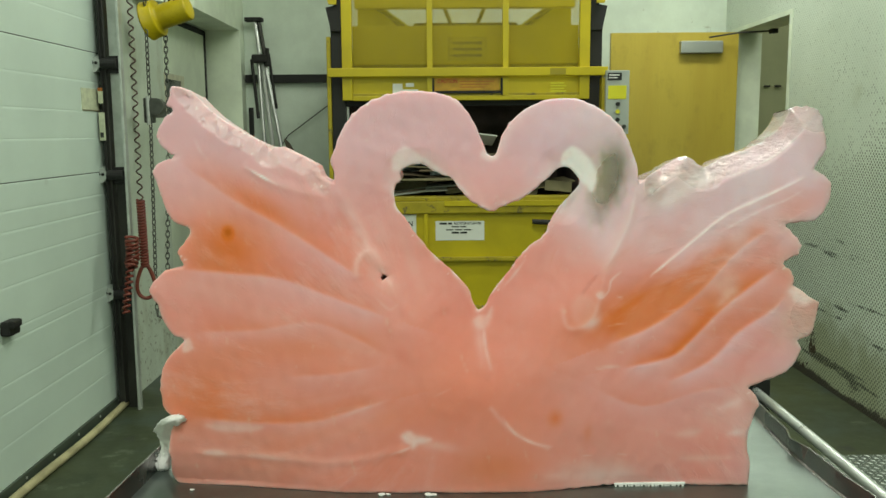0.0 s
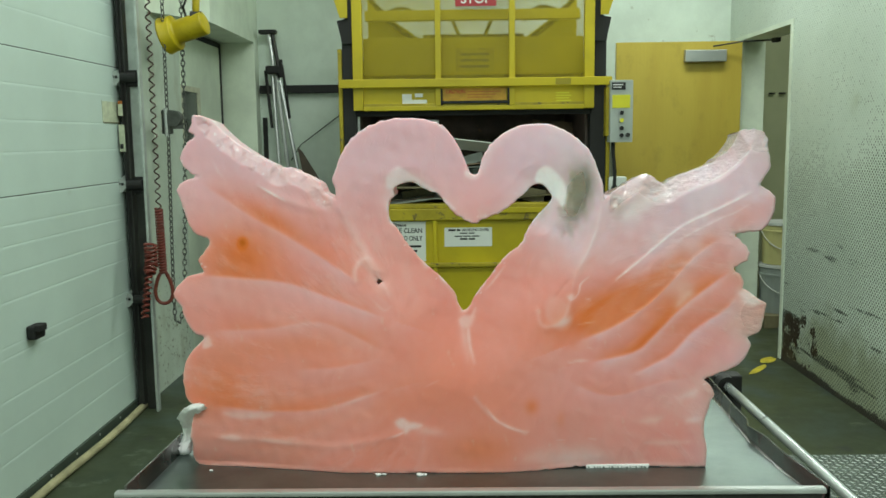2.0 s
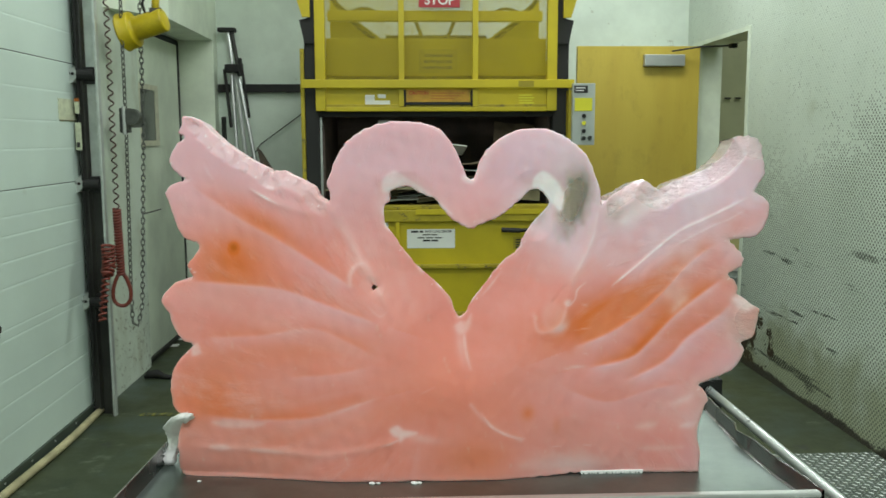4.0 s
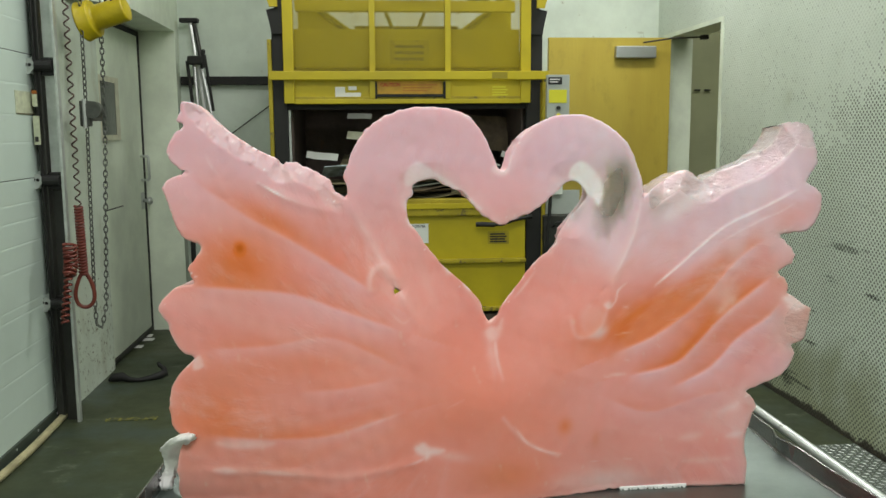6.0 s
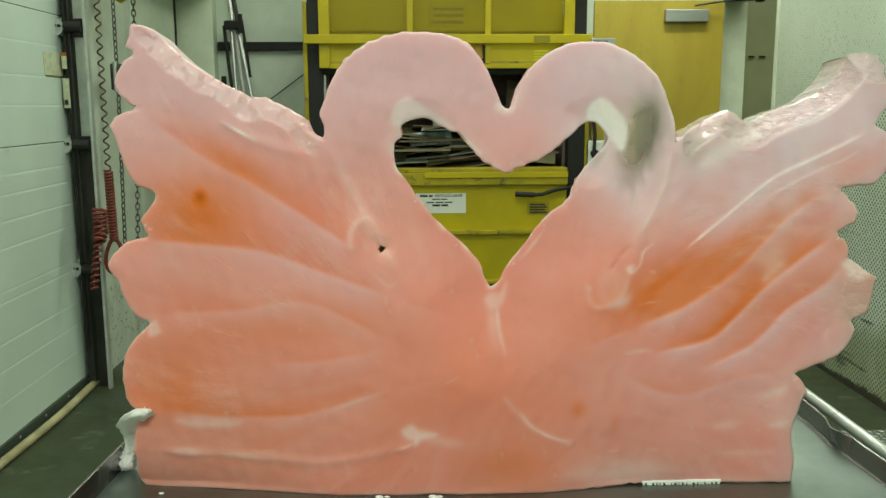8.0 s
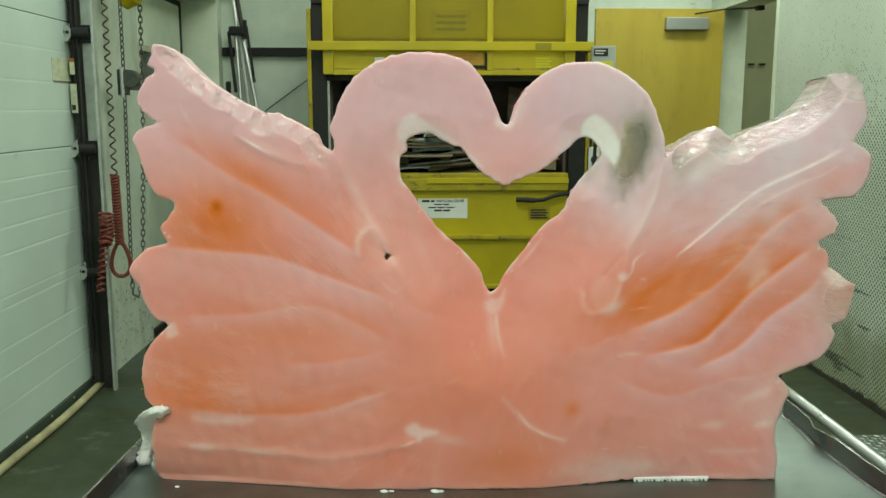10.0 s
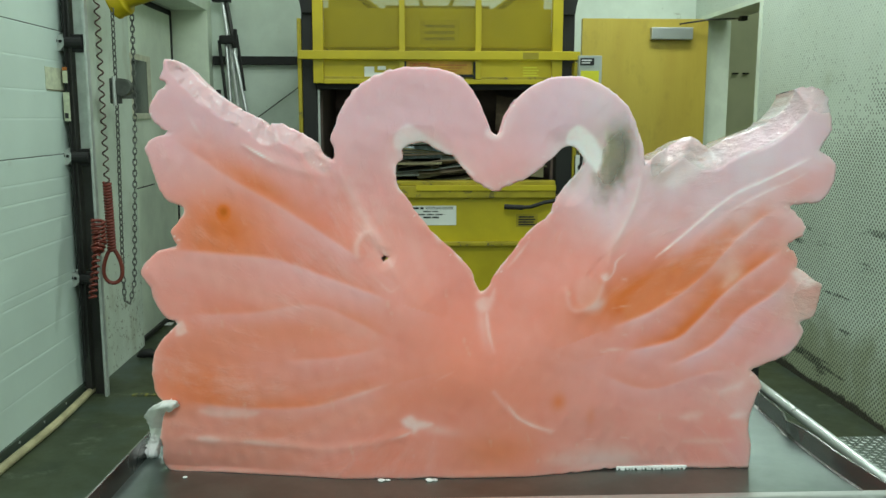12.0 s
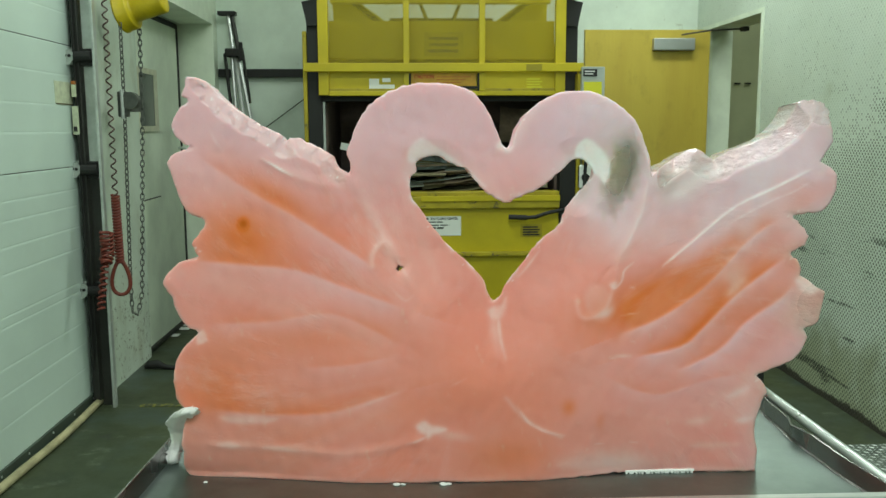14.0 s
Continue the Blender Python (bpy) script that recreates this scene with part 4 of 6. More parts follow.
    front = 0.0402 + 0.0008 * edge + swell + relief * np.minimum(depth / 0.01, 1) - 0.004 * neck - bevel_cut - 0.030 * np.clip((-0.15 - vx) / 0.22, 0, 1) * foot - 0.012 * np.clip((vx - 0.07) / 0.1, 0, 1) * (1 - 0.45 * np.clip((vx - 0.24) / 0.1, 0, 1)) * foot
    back = 0.040 - 0.040 * shoulder + 0.010 * edge + swell + 0.05 * foot + 0.004 * lumps(vx, vz, 50, 9) * edge

    # where dye, frost and clear ice lie
    fx, fz = vx, vz
    vx, vz = fx * 0.978, fz * 0.98 + 0.0105
    dye = 0.85 * blob(vx, vz, -0.275, 0.305, 0.055, 0.045) + 0.35 * blob(vx, vz, -0.24, 0.352, 0.055, 0.018, -35)
    dye += 1.25 * blob(vx, vz, 0.228, 0.232, 0.085, 0.030, 16) + 0.7 * blob(vx, vz, 0.300, 0.285, 0.060, 0.020, 38) + 0.55 * blob(vx, vz, 0.265, 0.187, 0.050, 0.014, 35)
    dye += 0.30 * blob(vx, vz, -0.315, 0.13, 0.05, 0.045) + 0.30 * blob(vx, vz, -0.21, 0.185, 0.12, 0.02, 4) + 0.35 * blob(vx, vz, 0.32, 0.235, 0.05, 0.012, 33)
    dye += 0.55 * blob(vx, vz, 0.103, 0.097, 0.008, 0.010) + 0.25 * blob(vx, vz, 0.142, 0.078, 0.006, 0.012) + 0.30 * blob(vx, vz, 0.035, 0.038, 0.05, 0.022) + 0.30 * blob(vx, vz, -0.14, 0.09, 0.09, 0.02, 12)
    pale = np.clip((vz - 0.30) / 0.12, 0, 1) * 0.8 + 0.6 * np.clip((vx - 0.30) / 0.08, 0, 1) * np.clip((0.24 - vz) / 0.08, 0, 1) + 0.55 * np.clip((vx - 0.05) / 0.12, 0, 1) * np.clip((vz - 0.27) / 0.08, 0, 1)
    frost += 0.4 * blob(vx, vz, -0.035, 0.065, 0.022, 0.006, -10)
    frost += 0.22 * blob(vx, vz, 0.30, 0.10, 0.045, 0.022, 15) + 0.5 * blob(vx, vz, 0.16, 0.020, 0.05, 0.012) + 0.4 * blob(vx, vz, 0.385, 0.205, 0.03, 0.03) + 0.5 * blob(vx, vz, 0.30, 0.255, 0.018, 0.012, 30)
    frost += 0.16 * np.exp(-to_line(fx, fz, outer, True)[0] / 0.0022) + 0.55 * blob(vx, vz, 0.225, 0.375, 0.03, 0.02, 30)
    dye += 0.36 * np.clip((0.24 - vz) / 0.14, 0, 1) * np.clip((0.26 - vx) / 0.20, 0, 1) * np.clip(0.75 + 1.2 * lumps(vx, vz, 30, 81), 0.2, 1.3)
    core = 0.9 * blob(vx, vz, -0.281 * 0.978, 0.319, 0.006, 0.007)
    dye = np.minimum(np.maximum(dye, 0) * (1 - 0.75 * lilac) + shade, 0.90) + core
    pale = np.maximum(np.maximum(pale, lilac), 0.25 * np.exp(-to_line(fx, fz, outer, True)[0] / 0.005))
    frost += 0.45 * np.clip(2 * blob(vx, vz, 0.138, 0.222, 0.022, 0.030, 25) - 0.9, 0, 0.5) + 0.8 * blob(vx, vz, 0.155, 0.243, 0.005, 0.004) + 0.7 * blob(vx, vz, 0.146, 0.210, 0.009, 0.005, 30) + 0.6 * blob(vx, vz, 0.166, 0.158, 0.010, 0.002)
    thin = np.clip(inner * 3, 0, 0.5)
    clear = 0.20 * blob(vx, vz, 0.400, 0.440, 0.03, 0.025) + 0.22 * blob(vx, vz, 0.39, 0.21, 0.03, 0.03) + 0.22 * blob(vx, vz, 0.25, 0.375, 0.05, 0.02, 30) + 0.05 * blob(vx, vz, 0.335, 0.09, 0.03, 0.03)
    clear += 0.85 * np.clip(1.7 * blob(vx, vz, 0.164, 0.374, 0.019, 0.046, -16) - 0.25 + 0.55 * lumps(vx + 0.25 * vz, vz * 0.3, 330, 57) + 0.3 * lumps(vx, vz, 500, 58), 0, 1) + 0.35 * np.clip(1.6 * blob(vx, vz, 0.169, 0.372, 0.007, 0.026, -18) - 0.3 + 0.5 * lumps(vx, vz, 300, 54), 0, 1) + 0.25 * np.exp(-depth / 0.006) * np.clip((vx - 0.22) / 0.1, 0, 1) + 0.30 * blob(vx, vz, 0.158, 0.405, 0.03, 0.03) + 0.35 * blob(vx, vz, 0.118, 0.358, 0.012, 0.014) + 0.35 * blob(vx, vz, 0.215, 0.362, 0.012, 0.016)

    clear += on * np.where(vx > 0, 0.16, 0.12)
    haze = np.clip((vx - 0.06) / 0.09, 0, 1) * np.clip((vz - 0.265) / 0.06, 0, 1)
    haze = haze * np.clip(0.46 + 0.9 * lumps(vx, vz, 45, 51) + 0.4 * lumps(vx, vz, 130, 52), 0.15, 0.95) * (1 - 0.7 * np.clip(clear, 0, 1))
    haze *= 1 - 0.75 * blob(vx, vz, 0.385, 0.345, 0.045, 0.020, 25)
    pale *= 1 - 0.5 * blob(vx, vz, 0.385, 0.345, 0.045, 0.020, 25)
    haze = np.maximum(haze, 0.15 * on * (vx < 0))
    # sparkles painted as white specks on the wing-top bevels
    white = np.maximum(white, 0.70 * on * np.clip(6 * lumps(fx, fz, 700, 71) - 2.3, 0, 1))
    haze = np.maximum(haze, 0.20 * np.clip((vx - 0.24) / 0.1, 0, 1) * np.clip((0.20 - vz) / 0.06, 0, 1) * np.clip(0.3 + 0.9 * lumps(vx, vz * 2.2, 50, 53), 0, 1))
    vx, vz = fx, fz
    # the small gaps run slantwise through the ice
    slant_x, slant_z = np.zeros(px.shape), np.zeros(px.shape)
    for hole, ax, az in zip(small, (0.002, 0.009), (-0.0155, -0.0163)):
        c = hole.mean(0)
        w = np.exp(-(((vx - c[0]) ** 2 + (vz - c[1]) ** 2) / 0.045 ** 2))
        slant_x, slant_z = slant_x + ax * w, slant_z + az * w
    # the sides lean in towards the back, so that the front edges stand sharp
    d0 = to_line(vx, vz, outer, True)[0]
    d1 = to_line(vx, vz, heart, True)[0]
    d0 = np.where(d1 < d0, 1.0, d0)
    lean = 0.006 * np.clip(1 - d0 / 0.030, 0, 1) ** 2 * np.clip((vz - 0.02) / 0.05, 0, 1)
    lean = np.maximum(lean, 0.014 * np.clip(1 - d1 / 0.036, 0, 1) ** 2 * np.maximum(np.clip((0.37 - vz) / 0.05, 0, 1), np.clip((vx - 0.07) / 0.04, 0, 1)))
    nx, nz = np.gradient(sd, H, axis=1), np.gradient(sd, H, axis=0)
    nl = np.maximum(np.hypot(nx, nz), 0.3)
    slant_x, slant_z = slant_x + lean * nx / nl, slant_z + lean * nz / nl
    # the sloping wing tops reach back and so outwards
    reach = bevel * np.where(vx > 0, 0.027, 0.012) / 0.98
    vx, vz = vx + (vx + 0.065) * reach, vz + (vz - 0.423) * reach
    ids = -np.ones(px.shape, int)
    ids[keep] = np.arange(keep.sum())
    n = int(keep.sum())
    verts = np.concatenate([np.stack([vx[keep], -front[keep], vz[keep]], 1), np.stack([(vx + slant_x)[keep], back[keep], (vz + slant_z)[keep]], 1)])
    faces = []
    edges = {}
    rows, cols = px.shape
    for i in range(rows - 1):
        for j in range(cols - 1):
            q = [ids[i, j], ids[i, j + 1], ids[i + 1, j + 1], ids[i + 1, j]]
            q = [v for v in q if v >= 0]
            if len(q) < 3:
                continue
            faces.append(tuple(q))
            faces.append(tuple(n + v for v in reversed(q)))
            for a, b_ in zip(q, q[1:] + q[:1]):
                if (b_, a) in edges:
                    del edges[(b_, a)]
                else:
                    edges[(a, b_)] = 1
    # the side walls, with a ring close behind each edge to keep the edges crisp
    rim_ids = sorted({a for e in edges for a in e})
    rings, extra = [{a: a for a in rim_ids}], []
    for share in (0.06, 0.94):
        ring = {}
        for a in rim_ids:
            ring[a] = 2 * n + len(extra)
            extra.append(verts[a] * (1 - share) + verts[n + a] * share)
        rings.append(ring)
    rings.append({a: n + a for a in rim_ids})
    for near_ring, far_ring in zip(rings, rings[1:]):
        for a, b_ in edges:
            faces.append((near_ring[b_], near_ring[a], far_ring[a], far_ring[b_]))
    verts = np.concatenate([verts, np.array(extra)])
    me = bpy.data.meshes.new("ice_sculpture")
    me.from_pydata(verts.tolist(), [], faces)
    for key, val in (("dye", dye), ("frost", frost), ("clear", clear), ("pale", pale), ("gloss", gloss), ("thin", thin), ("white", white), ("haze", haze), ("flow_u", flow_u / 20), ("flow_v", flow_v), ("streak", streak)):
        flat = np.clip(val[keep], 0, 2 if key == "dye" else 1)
        # side walls are tinted paler to offset the shade they fall in
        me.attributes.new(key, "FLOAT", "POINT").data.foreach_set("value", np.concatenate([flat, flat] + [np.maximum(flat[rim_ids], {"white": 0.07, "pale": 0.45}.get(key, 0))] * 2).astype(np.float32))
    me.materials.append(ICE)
    me.update()
    bm = bmesh.new()
    bm.from_mesh(me)
    bmesh.ops.remove_doubles(bm, verts=bm.verts, dist=0.0010)
    bmesh.ops.dissolve_degenerate(bm, edges=bm.edges, dist=0.0003)
    bm.to_mesh(me)
    bm.free()
    ob = new("ice_sculpture", me)
    finish(ob, True)
    return ob


TABLE = 1.005
ice = tagged(ice_sculpture(), "pink-orange dyed ice carving of two swans whose necks form a heart", "ice sculpture")
ice.location = (0.30, 1.242, TABLE + 0.007)


# ---- the cart ----
cart = empty("cart", "stainless steel cart with a raised rim and a chrome push rail", "cart")
TX0, TX1, TY0, TY1 = -0.117, 0.757, 1.090, 1.60
part("tray", box(TX0 - 0.002, TX1 - 0.002, TY0 + 0.003, TY1, TABLE - 0.012, TABLE, 0.002), STAINLESS, cart, "brushed stainless tray")
b = bmesh.new()
box(-0.1125, -0.1095, TY0, TY1, TABLE - 0.03, TABLE + 0.028, 0.001, bm=b)
bmesh.ops.transform(b, matrix=Matrix.Translation((-0.111, 1.16, 0)) @ pose(0, 0, 0, 0, 0, -3) @ Matrix.Translation((0.111, -1.16, 0)), verts=b.verts)
part("side_rim", b, RIM_STEEL, cart)
# the flared rim on the rail side, bent inwards by a knock
BEND_Y, BEND_X = (1.085, 1.14, 1.19, 1.275, 1.312, 1.345, 1.41, 1.555, 1.60), (0.760, 0.755, 0.749, 0.7455, 0.7435, 0.7465, 0.749, 0.755, 0.757)
FLARE = (0.006, 0.006, 0.005, 0.005, -0.003, 0.004, 0.003, 0.004, 0.004)
b = bmesh.new()
rings = []
for y in sorted(set(list(np.linspace(TY0, TY1, 24)) + list(BEND_Y[3:6]))):
    xf, fl = np.interp(y, BEND_Y, BEND_X), np.interp(y, BEND_Y, FLARE)
    rings.append([b.verts.new(p) for p in ((xf - 0.004, y, TABLE + 0.0004), (xf, y, TABLE + 0.0012), (xf + fl, y, TABLE + 0.0215), (xf + fl + 0.0018, y, TABLE + 0.0222), (xf + fl + 0.0028, y, TABLE + 0.020), (xf + fl + 0.003, y, TABLE - 0.028))])
for r0, r1 in zip(rings, rings[1:]):
    for i in range(5):
        b.faces.new((r0[i], r0[i + 1], r1[i + 1], r1[i]))
part("side_rim", b, RIM_STEEL, cart, "bent and scuffed flared side rim")
part("front_rim", box(TX0 - 0.010, TX1 + 0.004, TY0 - 0.008, TY0 + 0.004, TABLE + 0.0145, TABLE + 0.0215, 0.0022), BRIGHT_TUBE, cart, "bright folded front edge")
part("apron", box(TX0 - 0.006, TX1, TY0 - 0.004, TY0 + 0.002, TABLE - 0.10, TABLE + 0.0145), DARK_STEEL, cart)
part("back_rim", box(TX0 - 0.004, TX1 + 0.001, TY1, TY1 + 0.012, TABLE - 0.03, TABLE + 0.024, 0.003), RIM_STEEL, cart)
for x in (TX0 + 0.02, TX1 - 0.05):
    for y in (TY0 + 0.03, TY1 - 0.05):
        lg = part("leg", box(x, x + 0.03, y, y + 0.03, 0.12, TABLE - 0.013, 0.002), STAINLESS, cart)
        part("caster", rod((x + 0.005, y + 0.015, 0.06), (x + 0.025, y + 0.015, 0.06), 0.06, 20), BLACK, lg)
        part("fork", box(x + 0.001, x + 0.029, y + 0.005, y + 0.025, 0.055, 0.122), STAINLESS, lg)
part("lower_shelf", box(TX0 + 0.02, TX1 - 0.02, TY0 + 0.03, TY1 - 0.02, 0.35, 0.365, 0.002), STAINLESS, cart)
RAIL_X, RAIL_Z = 0.812, TABLE - 0.012
part("side_rail", sweep([(RAIL_X, y, RAIL_Z) for y in (0.93, 1.1, 1.3, 1.5, 1.63)], 0.0080, 18), RAIL_STEEL, cart, "satin tubular rail", smooth=True)
rb = part("rail_bracket", box(0.794, 0.848, 1.652, 1.69, TABLE - 0.12, TABLE + 0.001, 0.003), BLACK, cart, "black bracket at the end of the rail")
part("bracket_arm", box(0.745, 0.798, 1.60, 1.685, TABLE - 0.11, TABLE - 0.02, 0.003), DARK_STEEL, rb)
part("rail_collar", rod((RAIL_X, 1.628, RAIL_Z), (RAIL_X, 1.655, RAIL_Z), 0.018, 24), BLACK, cart)
part("rail_stay", rod((0.755, 0.95, RAIL_Z), (RAIL_X, 0.95, RAIL_Z), 0.006, 10, bm=rod((0.755, 0.95, RAIL_Z), (0.755, TY0 + 0.01, RAIL_Z - 0.01), 0.006, 10)), RAIL_STEEL, cart)


def crumpled_towel(name, label, rows, y, deep, seed):
    """A wedged bunch of waffle towelling: rows of height, left and right edge, thick in y, with soft folds."""
    bm = bmesh.new()
    zs, ls, rs = ([r[k] for r in rows] for k in range(3))
    n, m = 34, 26
    hz = np.linspace(zs[0], zs[-1], n)
    for i, h in enumerate(hz):
        lo, hi = np.interp(h, zs, ls), np.interp(h, zs, rs)
        close = min(1.0, 0.25 + 9.0 * min(i, n - 1 - i) / n)
        for j in range(m):
            a = 2 * math.pi * j / m
            u, w = math.cos(a), math.sin(a)
            u = math.copysign(abs(u) ** 0.8, u)
            q = Vector((u * 2.0 + seed, h * 70, w))
            fold = 0.0036 * noise.noise(q) + 0.0028 * noise.noise(q * 2.7 + Vector((5, 1, 0)))
            waffle = 0.0005 * (1 if (i + j) % 2 else -1)
            ragged = 0.0042 * noise.noise(Vector((h * 330, u * 3, seed + 4)))
            over = min(max((h - 0.044) / 0.028, 0.0), 1.0) * 0.072   # the upper end flops forwards over the ice foot
            k = 1 - over / 1.068
            x, z = (lo + hi) / 2 + u * ((hi - lo) / 2 + ragged), h + 0.0016 * noise.noise(q * 1.7)
            bm.verts.new((0.215 + (x - 0.215) * k, y - over - w * deep / 2 * close + fold - w * waffle, TABLE + max(0.0005, 0.4285 + (z - 0.4285) * k)))
    bm.verts.ensure_lookup_table()
    for i in range(n - 1):
        for j in range(m):
            k = (j + 1) % m
            bm.faces.new((bm.verts[i * m + j], bm.verts[i * m + k], bm.verts[i * m + m + k], bm.verts[i * m + m + j]))
    bm.faces.new(bm.verts[:m])
    bm.faces.new(bm.verts[-m:])
    return tagged(part(name, bm, TOWEL, smooth=True), label, "towel")


crumpled_towel("towel", "crumpled white waffle towel wedged beside the ice foot",
               [(0.0005, -0.103, -0.091), (0.010, -0.104, -0.087), (0.019, -0.102, -0.085), (0.027, -0.097, -0.079), (0.037, -0.0965, -0.075), (0.045, -0.0985, -0.073), (0.051, -0.101, -0.071), (0.056, -0.104, -0.068), (0.061, -0.100, -0.063), (0.066, -0.095, -0.060), (0.071, -0.089, -0.058), (0.076, -0.078, -0.063)], 1.268, 0.020, 3)
for k, (x, y, r) in enumerate(((0.252, 1.184, 0.0030), (0.259, 1.185, 0.0022), (0.195, 1.186, 0.0026), (0.203, 1.187, 0.0018), (-0.040, 1.205, 0.0018))):
    bm = bmesh.new()
    bmesh.ops.create_icosphere(bm, subdivisions=2, radius=r)
    for v in bm.verts:
        v.co *= 1 + 0.45 * noise.noise(v.co * 300 + Vector((k * 7, 0, 0)))
        v.co = Vector((v.co.x * 1.7 + x, v.co.y + y, max(TABLE, TABLE + r * 0.6 + v.co.z * 0.7)))
    tagged(part("ice_chip", bm, TOWEL, smooth=False), "tiny white ice chip on the tray", "ice chip", "ice chips on the tray")
b = box(0.482, 0.570, 1.2060, 1.25, TABLE + 0.0020, TABLE + 0.0050, 0.0010)
for k in range(21):
    x = 0.483 + 0.0041 * k + 0.0006 * math.sin(k * 2.3)
    box(x, x + 0.0022 + 0.0005 * math.sin(k * 1.3), 1.2062, 1.25, TABLE + 0.0001, TABLE + 0.0024, bm=b)
tagged(part("ribbed_cloth", b, TOWEL), "white ribbed cloth edge showing under the ice", "towel", kind="stuff")


# ---- the baler ----
def beam(name, x0, x1, y0, y1, z0, z1, parent, material=None, label="", bevel=0.004):
    return part(name, box(x0, x1, y0, y1, z0, z1, bevel), material or YELLOW, parent, label)


def baler():
    t = empty("baler", "yellow steel cardboard baler, mesh gate raised, half full of cardboard", "baler")
    Y = 5.50
    # frame posts and chamber
    for x0, x1, sgn in ((-0.396, -0.312, -1), (1.165, 1.262, 1)):
        beam("post", x0, x1, Y + 0.02, Y + 0.14, 0.0, 2.07, t, BLACK, "black guide post")
        xs = x0 - 0.028 if sgn < 0 else x1 + 0.003
        beam("post_edge", xs, xs + 0.025, Y + 0.02, Y + 0.16, 0.0, 2.02 if sgn < 0 else 1.8, t, YELLOW_WORN)
        xo = x0 if sgn < 0 else x1
        part("ear_plate", prism([(xo - 0.085 * sgn, 2.56), (xo - 0.085 * sgn, 2.05), (xo - 0.004 * sgn, 2.05), (xo + 0.002 * sgn, 2.09), (xo + 0.024 * sgn, 2.19), (xo - 0.025 * sgn, 2.20), (xo - 0.045 * sgn, 2.26), (xo - 0.035 * sgn, 2.30), (xo - 0.035 * sgn, 2.56)], Y - 0.003, Y + 0.018), BLACK, t)
        ear = part("ear", prism([(xo - 0.045 * sgn, 2.47), (xo - 0.045 * sgn, 2.205), (xo + 0.002 * sgn, 2.205), (xo + 0.062 * sgn, 2.40), (xo + 0.060 * sgn, 2.47)], Y - 0.028, Y - 0.006), YELLOW, t)
        part("pivot", rod((xo + 0.020 * sgn, Y - 0.045, 2.35), (xo + 0.020 * sgn, Y - 0.02, 2.35), 0.024, 14), DARK_STEEL, ear)
    for x0, x1 in ((-0.33, -0.29), (1.15, 1.19)):
        beam("chamber_side", x0, x1, Y + 0.14, BACK - 0.06, 0.05, 1.95, t, DARKBOX)
    beam("chamber_back", -0.33, 1.19, BACK - 0.09, BACK - 0.05, 0.05, 1.95, t, DARKBOX)
    beam("chamber_floor", -0.33, 1.19, Y + 0.1, BACK - 0.06, 0.28, 0.34, t, DARKBOX)
    beam("chamber_top", -0.33, 1.19, Y + 0.16, BACK - 0.06, 1.90, 1.96, t, DARKBOX)
    part("mouth_bar", box(-0.312, 1.165, Y + 0.03, Y + 0.09, 1.600, 1.655, 0.004), BLACK, t, "black bar across the mouth")
    part("mouth_edge", box(-0.311, -0.296, Y + 0.05, Y + 0.062, 1.045, 1.60, 0.002), GALV, t, "bare steel edge of the mouth")
    # raised gate: frame, uprights, mesh, lower panels
    g = part("gate_panel", box(-0.262, 1.118, Y - 0.005, Y + 0.003, 1.66, 1.80), YELLOW, t, "yellow raised gate")
    for x in (-0.325, 1.118):
        part("gate_side", box(x, x + 0.062, Y - 0.03, Y + 0.02, 1.635, 2.46, 0.004), YELLOW, g)
    part("gate_rail", box(-0.262, 1.118, Y - 0.03, Y + 0.02, 2.385, 2.46, 0.004), YELLOW, g)
    part("gate_rail", box(-0.262, 1.118, Y - 0.03, Y + 0.02, 1.632, 1.66, 0.004), YELLOW, g)
    for x in (0.208, 0.668):
        part("gate_upright", box(x - 0.018, x + 0.018, Y - 0.034, Y + 0.01, 1.66, 2.385, 0.003), YELLOW, g)
    part("cross_beam", box(-0.41, 1.285, Y - 0.062, Y - 0.036, 1.774, 1.826, 0.004), YELLOW, g, "wide yellow cross beam")
    part("panel_rim", box(-0.262, 1.118, Y - 0.024, Y - 0.006, 1.648, 1.675, 0.003), YELLOW_WORN, g)
    bm = bmesh.new()
    x0, x1, z0, z1, pitch = -0.262, 1.118, 1.832, 2.385, 0.0130
    for sgn in (1, -1):
        k = -80
        while k < 160:
            c = x0 + k * pitch
            # a wire from the foot to the top of the mesh, cut to the frame
            pts = []
            for z in (z0, z1):
                pts.append((c + sgn * (z - z0) * 0.75, z))
            (xa, za), (xb, zb) = pts
            lo, hi = 0.0, 1.0
            dx = xb - xa
            ta, tb = sorted(((x0 - xa) / dx, (x1 - xa) / dx))
            lo, hi = max(lo, ta), min(hi, tb)
            if hi > lo + 0.01:
                A = Vector((xa + dx * lo, Y + 0.006 + 0.002 * sgn, za + (zb - za) * lo))
                B = Vector((xa + dx * hi, Y + 0.006 + 0.002 * sgn, za + (zb - za) * hi))
                n = Vector((B.z - A.z, 0, A.x - B.x)).normalized() * 0.0015
                q = Vector((0, 0.002, 0))
                vs = [bm.verts.new(p) for p in (A - n, A + n, B + n, B - n, A - n + q, A + n + q, B + n + q, B - n + q)]
                for f in ((0, 1, 2, 3), (4, 5, 6, 7), (0, 3, 7, 4), (1, 2, 6, 5)):
                    bm.faces.new([vs[i] for i in f])
            k += 1
    tagged(part("gate_mesh", bm, MESH_YELLOW, g, "yellow expanded-metal mesh"), kind="stuff")
    # ram and head behind the mesh
    beam("platen", -0.27, 1.13, Y + 0.10, Y + 0.16, 1.86, 2.092, t, YELLOW)
